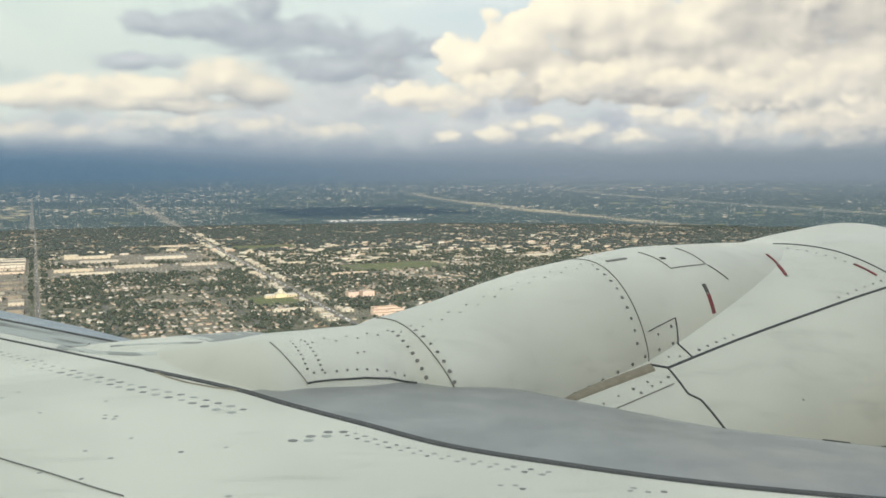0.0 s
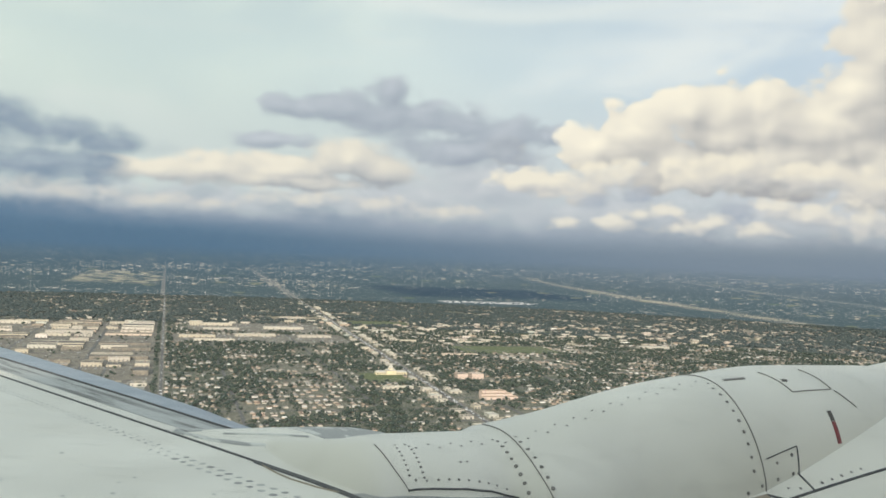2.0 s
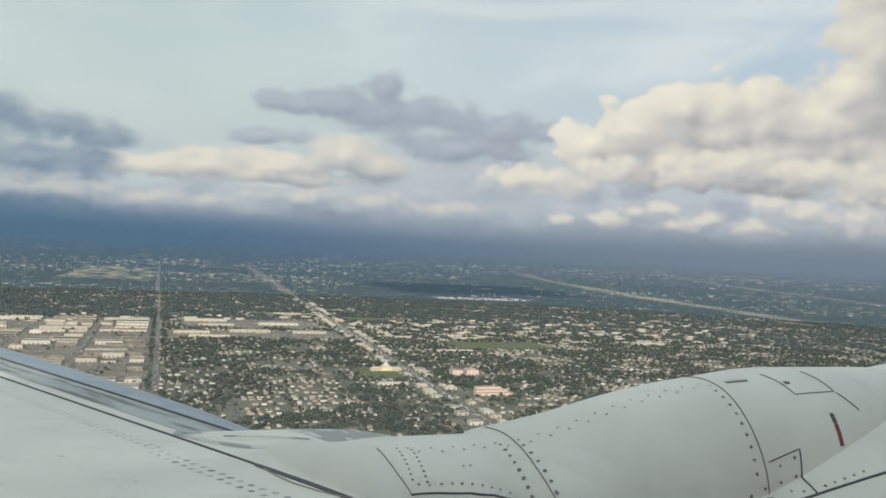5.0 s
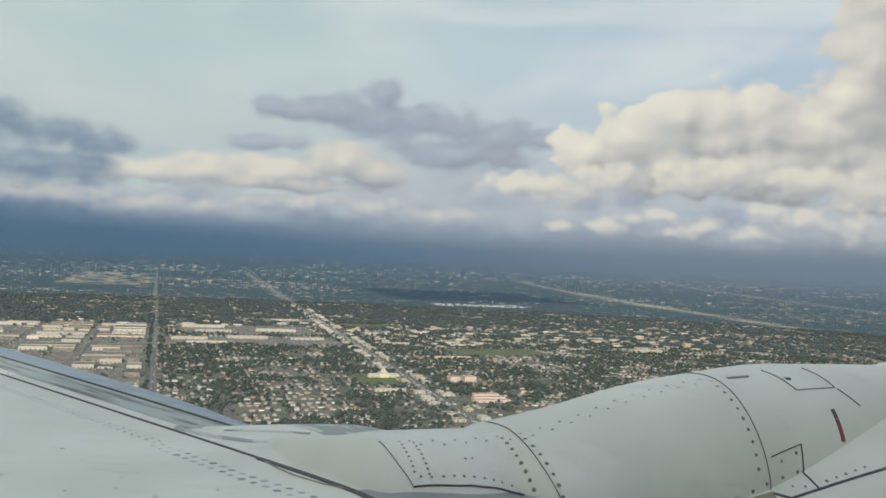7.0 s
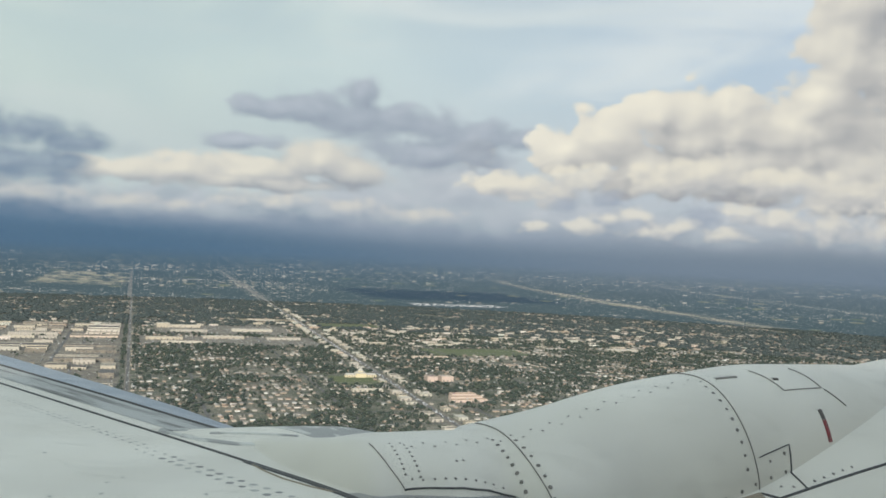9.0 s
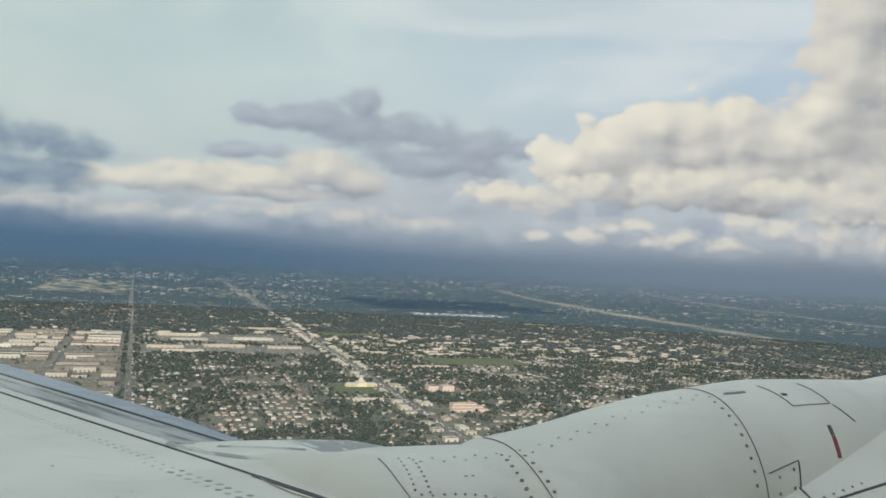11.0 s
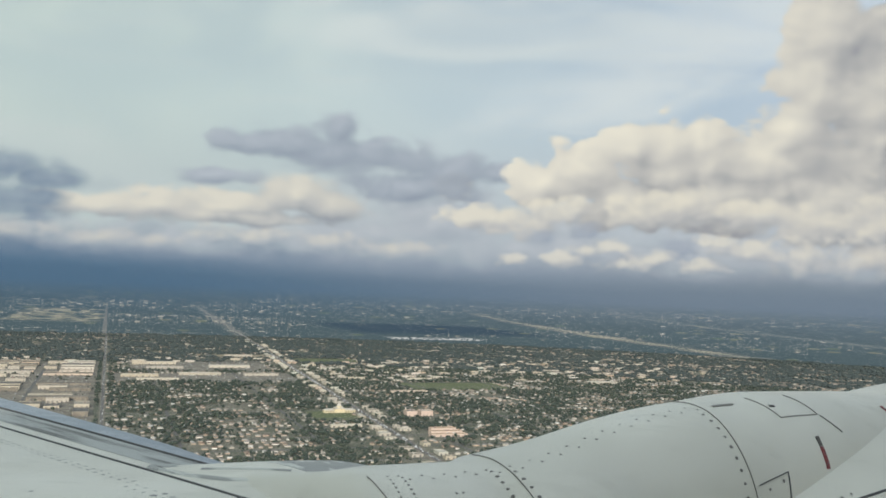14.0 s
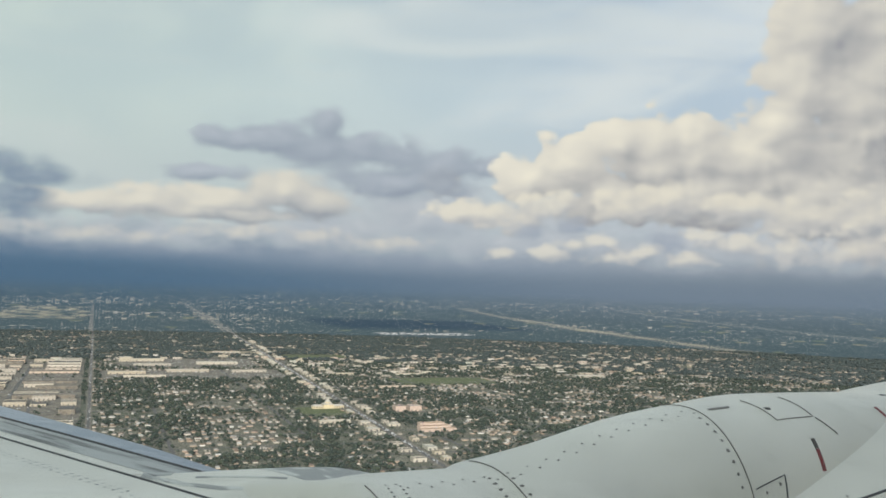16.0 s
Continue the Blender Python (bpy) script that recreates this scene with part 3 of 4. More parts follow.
# rows of fasteners on the wing skin
big, small = [], []
for k in range(19):
    l0 = -0.62 + k * 0.062
    for c in (0.0, 0.056):
        (small if k < 3 else big).append((0.222 - max(0.0, l0) * 0.12 + c + random.uniform(-0.004, 0.004), l0 + (0.02 if c else 0)))
big += [(0.29 - 0.035 * k, 0.917 - 0.008 * k + 0.03 * (k % 2)) for k in range(6)]
for k in range(46):
    l0 = -3.4 + k * 0.06
    small += [(0.19, l0), (0.225, l0 + 0.02)]
for k in range(15):
    small += [(0.10, 0.94 + k * 0.042), (0.135, 0.95 + k * 0.042)]
small += [(0.29, 1.55), (0.27, 1.57), (0.29, 1.60), (0.14, 1.74), (0.16, 1.78), (0.14, 1.80), (0.17, 1.75), (0.54, 0.35), (0.52, 0.38), (0.56, 0.39), (0.54, 0.41)]
small += [(random.uniform(0.4, 1.3), random.uniform(-1.0, 1.6)) for k in range(26)]
extra("rivets", rivets(wing_top, big, 0.0155, 0.0016), WASHER, wing, "rows of large flush fasteners", stuff=True)
extra("rivets", rivets(wing_top, small, 0.0085, 0.0016), WASHER, wing, "small flush fasteners", stuff=True)
extra("panel_joint", seam(wing_top, line((0.99, 0.60), (0.90, 1.15), 12), 0.0016), WASHER, wing, "faint skin joint")
for u0, l0, n in ((0.75, 1.56, 4), (0.72, 1.72, 3)):
    for k in range(n):
        extra("stencil_bar", seam(inner_nose, line((u0, l0 + 0.017 * k), (u0 + 0.012, l0 + 0.011 + 0.017 * k), 2), 0.012), BLACK, le_in)

# fuselage with the window that the view is through
FUS_L, FUS_Z = 4.83, -0.35
W_S0, W_S1, W_Z0, W_Z1 = -3.09, -2.22, -0.36, 0.30


def hull(r):
    def surface(s, a):
        return at(s, FUS_L - r * math.cos(radians(a)), FUS_Z + r * math.sin(radians(a)))
    return surface


a_lo, a_hi = math.degrees(math.asin((W_Z0 - FUS_Z) / 1.84)), math.degrees(math.asin((W_Z1 - FUS_Z) / 1.84))
ss = many(-14.0, W_S0, 8) + many(W_S0, W_S1, 6)[1:] + many(W_S1, 11.0, 10)[1:]
aa = many(a_hi - 360, a_lo, 56) + many(a_lo, a_hi, 6)[1:]


def hull_sheet(r):
    v, f = sheet(hull(r), ss, aa)
    n = len(aa)
    keep = []
    for q in f:
        i, j = divmod(q[0], n)
        if not (8 <= i < 14 and j >= 56):
            keep.append(q)
    return v, keep


cabin = extra("fuselage", hull_sheet(1.88), PAINT, plane, "white fuselage skin")
extra("cabin_lining", hull_sheet(1.80), CABIN, cabin, "dark cabin lining")
rim_v, rim_f = [], []
loop = [(s, a_lo) for s in many(W_S0, W_S1, 6)] + [(W_S1, a) for a in many(a_lo, a_hi, 6)[1:]] + [(s, a_hi) for s in many(W_S1, W_S0, 6)[1:]] + [(W_S0, a) for a in many(a_hi, a_lo, 6)[1:-1]]
for s0, a0 in loop:
    rim_v += [hull(1.795)(s0, a0), hull(1.885)(s0, a0)]
n = len(loop)
rim_f = [(2 * k, 2 * k + 1, (2 * k + 3) % (2 * n), (2 * k + 2) % (2 * n)) for k in range(n)]
extra("window_frame", (rim_v, rim_f), CABIN, cabin, "black rubber window surround")
PANE = bpy.data.materials.new("acrylic_pane")
PANE.use_nodes = True
pt = PANE.node_tree
pt.nodes.clear()
mix1, mix2 = pt.nodes.new("ShaderNodeMixShader"), pt.nodes.new("ShaderNodeMixShader")
# the translucent share veils the view, standing in for haze in the air
mix1.inputs[0].default_value, mix2.inputs[0].default_value = 0.022, 0.006
tl, gl, tr, po = (pt.nodes.new("ShaderNode" + k) for k in ("BsdfTranslucent", "BsdfGlossy", "BsdfTransparent", "OutputMaterial"))
gl.inputs["Roughness"].default_value = 0.02
for a0, b0 in ((tr.outputs[0], mix1.inputs[1]), (tl.outputs[0], mix1.inputs[2]), (mix1.outputs[0], mix2.inputs[1]), (gl.outputs[0], mix2.inputs[2]), (mix2.outputs[0], po.inputs[0])):
    pt.links.new(a0, b0)
pane_v, pane_f = [], []
for r in (1.836, 1.842):
    v, f = sheet(hull(r), many(W_S0, W_S1, 6), many(a_lo, a_hi, 6))
    pane_f += [tuple(q + len(pane_v) for q in face) for face in f]
    pane_v += v
pane = extra("window_pane", (pane_v, pane_f), PANE, cabin, "acrylic window pane with a slight veil in place of air haze")
pane.visible_shadow = False

# ------------------------------------------------------------------ ground and city
HZ, K = -300.0, 300 / 220
U2, W2 = Vector((-0.326, 0.946, 0)), Vector((0.946, 0.326, 0))


def site(along, across, z=0.0):
    return (U2 * along + W2 * across) * K + Vector((0, 0, HZ + z))


def ground_colour(p, r):
    broad, mid, fine = p.noise(0.004, 4.0, 0.6), p.noise(0.03, 5.0, 0.6), p.noise(0.25, 4.0, 0.6)
    c = broad.step(0.35, 0.65).mix((0.105, 0.110, 0.078), (0.215, 0.190, 0.150))
    c = mid.step(0.5, 0.62).mix(c, (0.28, 0.25, 0.20))
    return fine.step(0.45, 0.6).mix(c, (0.062, 0.082, 0.056))


EARTH = material("ground", ground_colour, rough=0.95)
ASPHALT = material("asphalt", lambda p, r: p.noise(0.08, 5.0, 0.6).mix((0.085, 0.085, 0.088), (0.15, 0.147, 0.14)), rough=0.9)
rings = [10, 400, 900, 1500, 2200, 3000, 4000, 4960]
gv, gf = [site(0, 0)], []
for r0 in rings:
    gv += [Vector((math.sin(k * math.pi / 48) * r0, math.cos(k * math.pi / 48) * r0, HZ)) for k in range(96)]
gf += [(0, 1 + (k + 1) % 96, 1 + k) for k in range(96)]
for i in range(len(rings) - 1):
    gf += [(1 + i * 96 + k, 1 + i * 96 + (k + 1) % 96, 1 + (i + 1) * 96 + (k + 1) % 96, 1 + (i + 1) * 96 + k) for k in range(96)]
tagged(mesh_object("ground", gv, gf, EARTH), "flat suburban ground of grass, sand and yards", "ground", kind="structure")


def backdrop_material():
    m = bpy.data.materials.new("glowing_far_land")
    m.use_nodes = True
    t = m.node_tree
    t.nodes.clear()
    p = source(t, "ShaderNodeNewGeometry", "Position")
    x, y, z = p.xyz()
    # the plain as it runs on behind the backdrop: place on the level ground along the same line of sight
    far = (z * -1.0).max(1.5).op("POWER", -1.0) * (-HZ / K)
    gx, gy = x * far, y * far
    al, ac = gy * 0.946 - gx * 0.326, gx * 0.946 + gy * 0.326
    g = vector(al, ac, 0.0)
    a = x.op("ARCTAN2", y) * (180 / math.pi)
    v = z * (-180 / math.pi / 4950)

    def field(a0, a1, c0, c1, soft=60.0):
        """1 on a rectangle of the plan, with soft borders."""
        return al.step(a0 - soft, a0 + soft) * al.step(a1 + soft, a1 - soft) * ac.step(c0 - soft / 2, c0 + soft / 2) * ac.step(c1 + soft / 2, c1 - soft / 2)

    grain = vector(a * 9.0, v * 22.0, 0.0).noise(1.0, 4.0, 0.65)
    broad, quarter = g.noise(0.00050, 4.0, 0.6), g.noise(0.0022, 4.0, 0.6)
    c = grain.step(0.34, 0.66).mix(srgb(60, 79, 87), srgb(94, 110, 114))
    c = (broad.step(0.42, 0.60) * 0.5).mix(c, srgb(80, 98, 104))
    lake = field(4050, 5100, 1150, 2200, 200.0)
    c = (lake * 0.7).mix(c, srgb(44, 66, 86))
    # how built-up each quarter is
    town = (quarter * 0.55 + broad * 0.45).step(0.46, 0.58)
    shops = field(4560, 5700, 0, 1100, 120.0).max(field(8000, 13000, 1500, 9000, 900.0) * 0.8).max(field(6800, 9500, -700, 1500, 400.0) * 0.8).max(field(5000, 7500, -2600, -700, 300.0) * 0.6)
    dense = (0.01 + town * 0.21 + shops * 0.26) * (1.0 - lake * 0.75)
    small, r1, q1 = vector(a * 5.2, v * 24.0, 0.0).cells()
    roof = (small + (grain - 0.5) * 0.3).step(0.42, 0.18) * (r1 + dense).step(0.96, 1.02)
    c = (roof * 0.72).mix(c, q1.ramp((0.0, srgb(146, 144, 136)), (0.5, srgb(194, 190, 180)), (1.0, srgb(236, 232, 224))))
    large, r2, q2 = vector(a * 2.1 + grain * 0.4, v * 15.0 + a * 0.3, 6.0).cells()
    hall = (large + (grain - 0.5) * 0.3).step(0.42, 0.30) * (r2 + dense * 0.8).step(1.03, 1.07)
    c = (hall * 0.74).mix(c, q2.ramp((0.0, srgb(150, 146, 134)), (0.6, srgb(196, 188, 168)), (1.0, srgb(224, 219, 206))))
    lawn, r3, q3 = vector(a * 0.9, v * 9.0, 2.0).cells()
    c = (lawn.step(0.45, 0.30) * (r3 + town * 0.04).step(0.95, 0.97) * 0.45).mix(c, q3.mix(srgb(112, 128, 92), srgb(168, 162, 128)))
    # the great depot, the white hospital
    depot = field(4560, 6350, -475, -35, 60.0) * vector(a * 0.9, v * 20.0, 9.0).noise(1.0, 4.0, 0.65).step(0.46, 0.58)
    c = (depot * 0.75).mix(c, grain.mix(srgb(150, 146, 126), srgb(220, 212, 184)))
    ward = field(3590, 3760, 1180, 1620, 20.0) * vector(a * 4.0, v * 16.0, 5.0).noise(1.0, 3.0, 0.6).step(0.46, 0.56)
    c = (ward * 0.9).mix(c, srgb(222, 222, 218))
    # avenue, boulevard and freeway with their pale verges
    c = ((ac + 8.0).op("ABSOLUTE").step(13.0, 5.0) * al.step(7200, 6600) * 0.75).mix(c, srgb(132, 134, 132))
    verge = ac - 438.0 - (al - 1690.0) * 0.0465
    c = (verge.op("ABSOLUTE").step(50.0, 15.0) * grain.step(0.46, 0.62) * al.step(9000, 7000) * 0.6).mix(c, srgb(188, 182, 168))
    c = (verge.op("ABSOLUTE").step(13.0, 4.0) * al.step(8500, 6500) * 0.7).mix(c, srgb(142, 143, 140))
    d = al - 3016.0
    run = ac - 2440.0 - d * 0.09 - d * d * 0.0000235
    c = (run.op("ABSOLUTE").step(130.0, 30.0) * (grain + quarter * 0.5).step(0.70, 0.82) * al.step(9000, 7500) * 0.65).mix(c, srgb(196, 188, 166))
    c = (run.op("ABSOLUTE").step(26.0, 8.0) * (grain + quarter * 0.3).step(0.50, 0.66) * al.step(8500, 6500) * 0.6).mix(c, srgb(184, 178, 160))
    side = (run - 1500.0 - d * 0.10).op("ABSOLUTE").step(150.0, 50.0) * grain.step(0.46, 0.60)
    c = (side * 0.6).mix(c, srgb(184, 182, 172))
    # rows of pale buildings far off
    rows = vector(a * 0.5, v * 7.0, 13.0).noise(1.0, 5.0, 0.62).step(0.55, 0.66) * grain.step(0.42, 0.58) * far.step(6.0, 9.0)
    c = (rows * a.step(-8, 4, 0.45, 1.0)).mix(c, srgb(232, 228, 216))
    # haze painted into the land's colour, thicker with distance
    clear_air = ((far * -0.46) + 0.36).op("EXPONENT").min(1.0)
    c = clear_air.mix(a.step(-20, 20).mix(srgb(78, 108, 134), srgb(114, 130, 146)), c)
    # emission: the land glows with its painted daylight instead of being lit
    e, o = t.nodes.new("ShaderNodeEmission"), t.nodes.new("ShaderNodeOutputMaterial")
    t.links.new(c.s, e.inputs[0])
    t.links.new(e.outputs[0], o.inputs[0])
    return m


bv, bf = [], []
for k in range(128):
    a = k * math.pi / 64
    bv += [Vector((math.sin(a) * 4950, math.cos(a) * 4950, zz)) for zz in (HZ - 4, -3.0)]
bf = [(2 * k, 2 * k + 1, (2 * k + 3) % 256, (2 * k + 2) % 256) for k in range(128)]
tagged(mesh_object("backdrop", bv, bf, backdrop_material()), "glowing backdrop painted as a hazy blue distant plain out to the horizon", "distance", kind="structure")

# ------------------------------------------------------------------ city
rng = np.random.default_rng(7)
AZ_LO, AZ_HI = -34.0, 38.0


def to_site(x, y):
    return (-0.326 * x + 0.946 * y) / K, (0.946 * x + 0.326 * y) / K


def from_site(along, across):
    return (-0.326 * along + 0.946 * across) * K, (0.946 * along + 0.326 * across) * K


def triangles(name, verts, tris, mats, index=None, label="", category="", smooth=False):
    """One joined mesh from arrays, as stuff."""
    me = bpy.data.meshes.new(name)
    me.vertices.add(len(verts))
    me.vertices.foreach_set("co", np.asarray(verts, dtype=np.float32).ravel())
    n = len(tris)
    me.loops.add(n * 3)
    me.loops.foreach_set("vertex_index", np.asarray(tris, dtype=np.int32).ravel())
    me.polygons.add(n)
    me.polygons.foreach_set("loop_start", np.arange(0, n * 3, 3, dtype=np.int32))
    me.polygons.foreach_set("loop_total", np.full(n, 3, dtype=np.int32))
    for m in mats:
        me.materials.append(m)
    if index is not None:
        me.polygons.foreach_set("material_index", np.asarray(index, dtype=np.int32))
    if smooth:
        me.polygons.foreach_set("use_smooth", np.ones(n, dtype=bool))
    me.update(calc_edges=True)
    return tagged(new(name, me), label, category, kind="stuff")


def scatter(template, x, y, z, turn, size):
    """Copies of a template (verts, tris, index) at places, as arrays. size: n x 3."""
    tv, tt, ti = template
    c, s = np.cos(turn)[:, None], np.sin(turn)[:, None]
    vx, vy, vz = (tv[None, :, k] * size[:, k, None] for k in range(3))
    out = np.stack([x[:, None] + vx * c - vy * s, y[:, None] + vx * s + vy * c, z[:, None] + vz], axis=2)
    tris = tt[None] + (np.arange(len(x)) * len(tv))[:, None, None]
    return out.reshape(-1, 3), tris.reshape(-1, 3), np.tile(ti, len(x))


def gather(parts):
    v, t, i, base = [], [], [], 0
    for pv, pt, pi in parts:
        v.append(pv), t.append(pt + base), i.append(pi)
        base += len(pv)
    return np.concatenate(v), np.concatenate(t), np.concatenate(i)


def house_template(hip):
    """A unit house, 1 x 1 x 1 to the ridge: walls 0, roof 1."""
    e, o = 0.62, 0.05
    v = [(-.5, -.5, 0), (.5, -.5, 0), (.5, .5, 0), (-.5, .5, 0), (-.5, -.5, e), (.5, -.5, e), (.5, .5, e), (-.5, .5, e)]
    t = [(0, 1, 5), (0, 5, 4), (1, 2, 6), (1, 6, 5), (2, 3, 7), (2, 7, 6), (3, 0, 4), (3, 4, 7)]
    i = [0] * 8
    a = 0.25 if hip else 0.5 + o
    r = [(-.5 - o, -.5 - o, e - .03), (.5 + o, -.5 - o, e - .03), (.5 + o, .5 + o, e - .03), (-.5 - o, .5 + o, e - .03), (-a, 0, 1), (a, 0, 1)]
    k = len(v)
    t += [(k, k + 1, k + 5), (k, k + 5, k + 4), (k + 2, k + 3, k + 4), (k + 2, k + 4, k + 5), (k + 3, k, k + 4), (k + 1, k + 2, k + 5)]
    i += [1] * 6
    return np.array(v + r, float), np.array(t), np.array(i)


def ico():
    g = (1 + 5 ** 0.5) / 2
    v = np.array([(-1, g, 0), (1, g, 0), (-1, -g, 0), (1, -g, 0), (0, -1, g), (0, 1, g), (0, -1, -g), (0, 1, -g), (g, 0, -1), (g, 0, 1), (-g, 0, -1), (-g, 0, 1)], float)
    f = np.array([(0, 11, 5), (0, 5, 1), (0, 1, 7), (0, 7, 10), (0, 10, 11), (1, 5, 9), (5, 11, 4), (11, 10, 2), (10, 7, 6), (7, 1, 8), (3, 9, 4), (3, 4, 2), (3, 2, 6), (3, 6, 8), (3, 8, 9), (4, 9, 5), (2, 4, 11), (6, 2, 10), (8, 6, 7), (9, 8, 1)])
    return v / np.linalg.norm(v[0]), f


def crown_template(clumps, spread):
    """A leafy crown of ragged clumps, about 1 wide and 1 high, from the ground up."""
    iv, it = ico()
    parts = []
    for k in range(clumps):
        v = iv * rng.uniform(0.72, 1.18, (12, 1))
        r = rng.uniform(0.26, 0.40) if clumps > 1 else 0.5
        a, q = rng.uniform(0, 6.28), spread * math.sqrt(rng.uniform(0, 1))
        c = np.array([math.cos(a) * q, math.sin(a) * q, rng.uniform(0.42, 0.68)]) if clumps > 1 else np.array([0, 0, 0.48])
        parts.append((v * r * np.array([1, 1, 0.9]) + c, it, np.zeros(20, int)))
    return gather(parts)


LEAF = material("foliage", lambda p, r: (p.noise(0.5, 4.0, 0.6).step(0.4, 0.62)).mix(r.ramp((0.0, (0.028, 0.044, 0.036)), (0.5, (0.040, 0.058, 0.043)), (1.0, (0.068, 0.084, 0.054))), (0.020, 0.034, 0.028)), rough=0.9)
# far foliage: the blue of distant haze is mixed into its base colour
HAZED_LEAF = material("hazed_foliage", lambda p, r: (p.noise(0.3, 4.0, 0.6).step(0.4, 0.62)).mix(r.ramp((0.0, (0.034, 0.050, 0.050)), (1.0, (0.064, 0.082, 0.076))), (0.026, 0.040, 0.042)), rough=0.9)
WALLS = material("house_wall", lambda p, r: r.ramp((0.0, (0.40, 0.37, 0.32)), (0.35, (0.52, 0.48, 0.42)), (0.6, (0.36, 0.29, 0.22)), (0.8, (0.44, 0.34, 0.27)), (1.0, (0.68, 0.67, 0.64))), rough=0.85)
ROOFS = material("house_roof", lambda p, r: (p.noise(0.4, 4.0) * 0.5).mix(r.ramp((0.0, (0.40, 0.385, 0.36)), (0.2, (0.23, 0.215, 0.19)), (0.45, (0.13, 0.115, 0.10)), (0.62, (0.26, 0.17, 0.12)), (0.78, (0.29, 0.275, 0.25)), (0.92, (0.42, 0.40, 0.38)), (1.0, (0.78, 0.77, 0.75))), (0.20, 0.185, 0.16)), rough=0.85)
SHED_WALL = material("warehouse_wall", lambda p, r: p.vec_mul(0.3, 0.3, 1.0).noise(1.0, 4.0).mix(r.ramp((0.0, (0.48, 0.455, 0.39)), (0.35, (0.38, 0.32, 0.21)), (0.6, (0.27, 0.255, 0.23)), (0.8, (0.42, 0.38, 0.31)), (0.92, (0.40, 0.48, 0.44)), (1.0, (0.54, 0.36, 0.26))), (0.46, 0.43, 0.37)), rough=0.8)
SHED_ROOF = material("flat_roof", lambda p, r: (p.noise(0.12, 5.0, 0.6).step(0.4, 0.7) * 0.6).mix(r.ramp((0.0, (0.17, 0.16, 0.14)), (0.3, (0.29, 0.26, 0.215)), (0.55, (0.10, 0.10, 0.10)), (0.75, (0.32, 0.29, 0.24)), (0.9, (0.44, 0.42, 0.38)), (1.0, (0.19, 0.21, 0.19))), (0.14, 0.135, 0.12)), rough=0.9)
YARD = material("concrete_yard", lambda p, r: (p.noise(0.05, 5.0, 0.65).step(0.4, 0.65)).mix((0.235, 0.21, 0.17), (0.13, 0.12, 0.105)), rough=0.9)
LAWN = material("lawn", lambda p, r: p.noise(0.03, 5.0, 0.6).mix((0.085, 0.115, 0.045), (0.14, 0.15, 0.07)), rough=0.95)
SAND = material("bare_sand", lambda p, r: p.noise(0.05, 5.0, 0.6).mix((0.34, 0.28, 0.20), (0.24, 0.21, 0.15)), rough=0.95)
CARS = material("car_paint", lambda p, r: r.ramp((0.0, (0.7, 0.7, 0.7)), (0.35, (0.32, 0.33, 0.35)), (0.6, (0.05, 0.05, 0.06)), (0.8, (0.25, 0.05, 0.05)), (1.0, (0.08, 0.12, 0.22))), rough=0.35)
TRUNK = material("bark", lambda p, r: p.noise(4.0, 4.0).mix((0.10, 0.075, 0.05), (0.16, 0.13, 0.10)), rough=0.9)


def boulevard(along):
    """Where the slanting boulevard runs, across the grid."""
    return 417 + (along - 1230) * 0.046


def strip(name, along0, along1, centre, half, mat, label, lift, category="road", steps=24):
    v, f = [], []
    for k in range(steps + 1):
        q = along0 + (along1 - along0) * k / steps
        v += [site(q, centre(q) - half, lift), site(q, centre(q) + half, lift)]
    f = [(2 * k, 2 * k + 1, 2 * k + 3, 2 * k + 2) for k in range(steps)]
    return tagged(mesh_object(name, v, f, mat), label, category, kind="structure")


def lot(name, a0, a1, c0, c1, mat, label, lift, category):
    v = [site(a0, c0, lift), site(a0, c1, lift), site(a1, c1, lift), site(a1, c0, lift)]
    return tagged(mesh_object(name, v, [(0, 1, 2, 3)], mat), label, category, kind="structure")


strip("road", 300, 3580, lambda q: 0.0, 2.4, ASPHALT, "straight grey avenue through the suburb", 0.30)
strip("pavement", 300, 3580, lambda q: 0.0, 4.2, YARD, "pale pavement strips along the avenue", 0.20, "pavement")
strip("road", 300, 3560, boulevard, 2.9, ASPHALT, "long straight grey boulevard", 0.32)
strip("pavement", 300, 3560, boulevard, 8, YARD, "pale lots along the boulevard", 0.22, "pavement")
lot("yard", 300, 2420, -1500, -14, YARD, "concrete yards of the industrial quarter", 0.10, "yard")
lot("yard", 1960, 2130, 20, 420, YARD, "car parks of the commercial strip", 0.12, "yard")
lot("yard", 2200, 2420, 60, 400, YARD, "car parks of the commercial strip", 0.12, "yard")
lot("park", 1790, 1930, 640, 880, LAWN, "open green playing field", 0.14, "lawn")
lot("park", 1390, 1500, 330, 405, LAWN, "lawn round the domed hall", 0.14, "lawn")
lot("park", 2450, 2560, 520, 700, LAWN, "green field beside the boulevard", 0.14, "lawn")
lot("bare_lot", 2560, 2680, 300, 455, SAND, "bare yellow sandy lot", 0.14, "lot")
lot("road", 2445, 2457, -1600, 2200, ASPHALT, "cross avenue", 0.34, "road")
lot("road", 1539, 1547, 440, 2300, ASPHALT, "cross street", 0.34, "road")
for c in (-130, -255, -390, -520):
    strip("road", 900, 2420, lambda q, c=c: float(c), 3.5, ASPHALT, "narrow street between warehouses", 0.26)

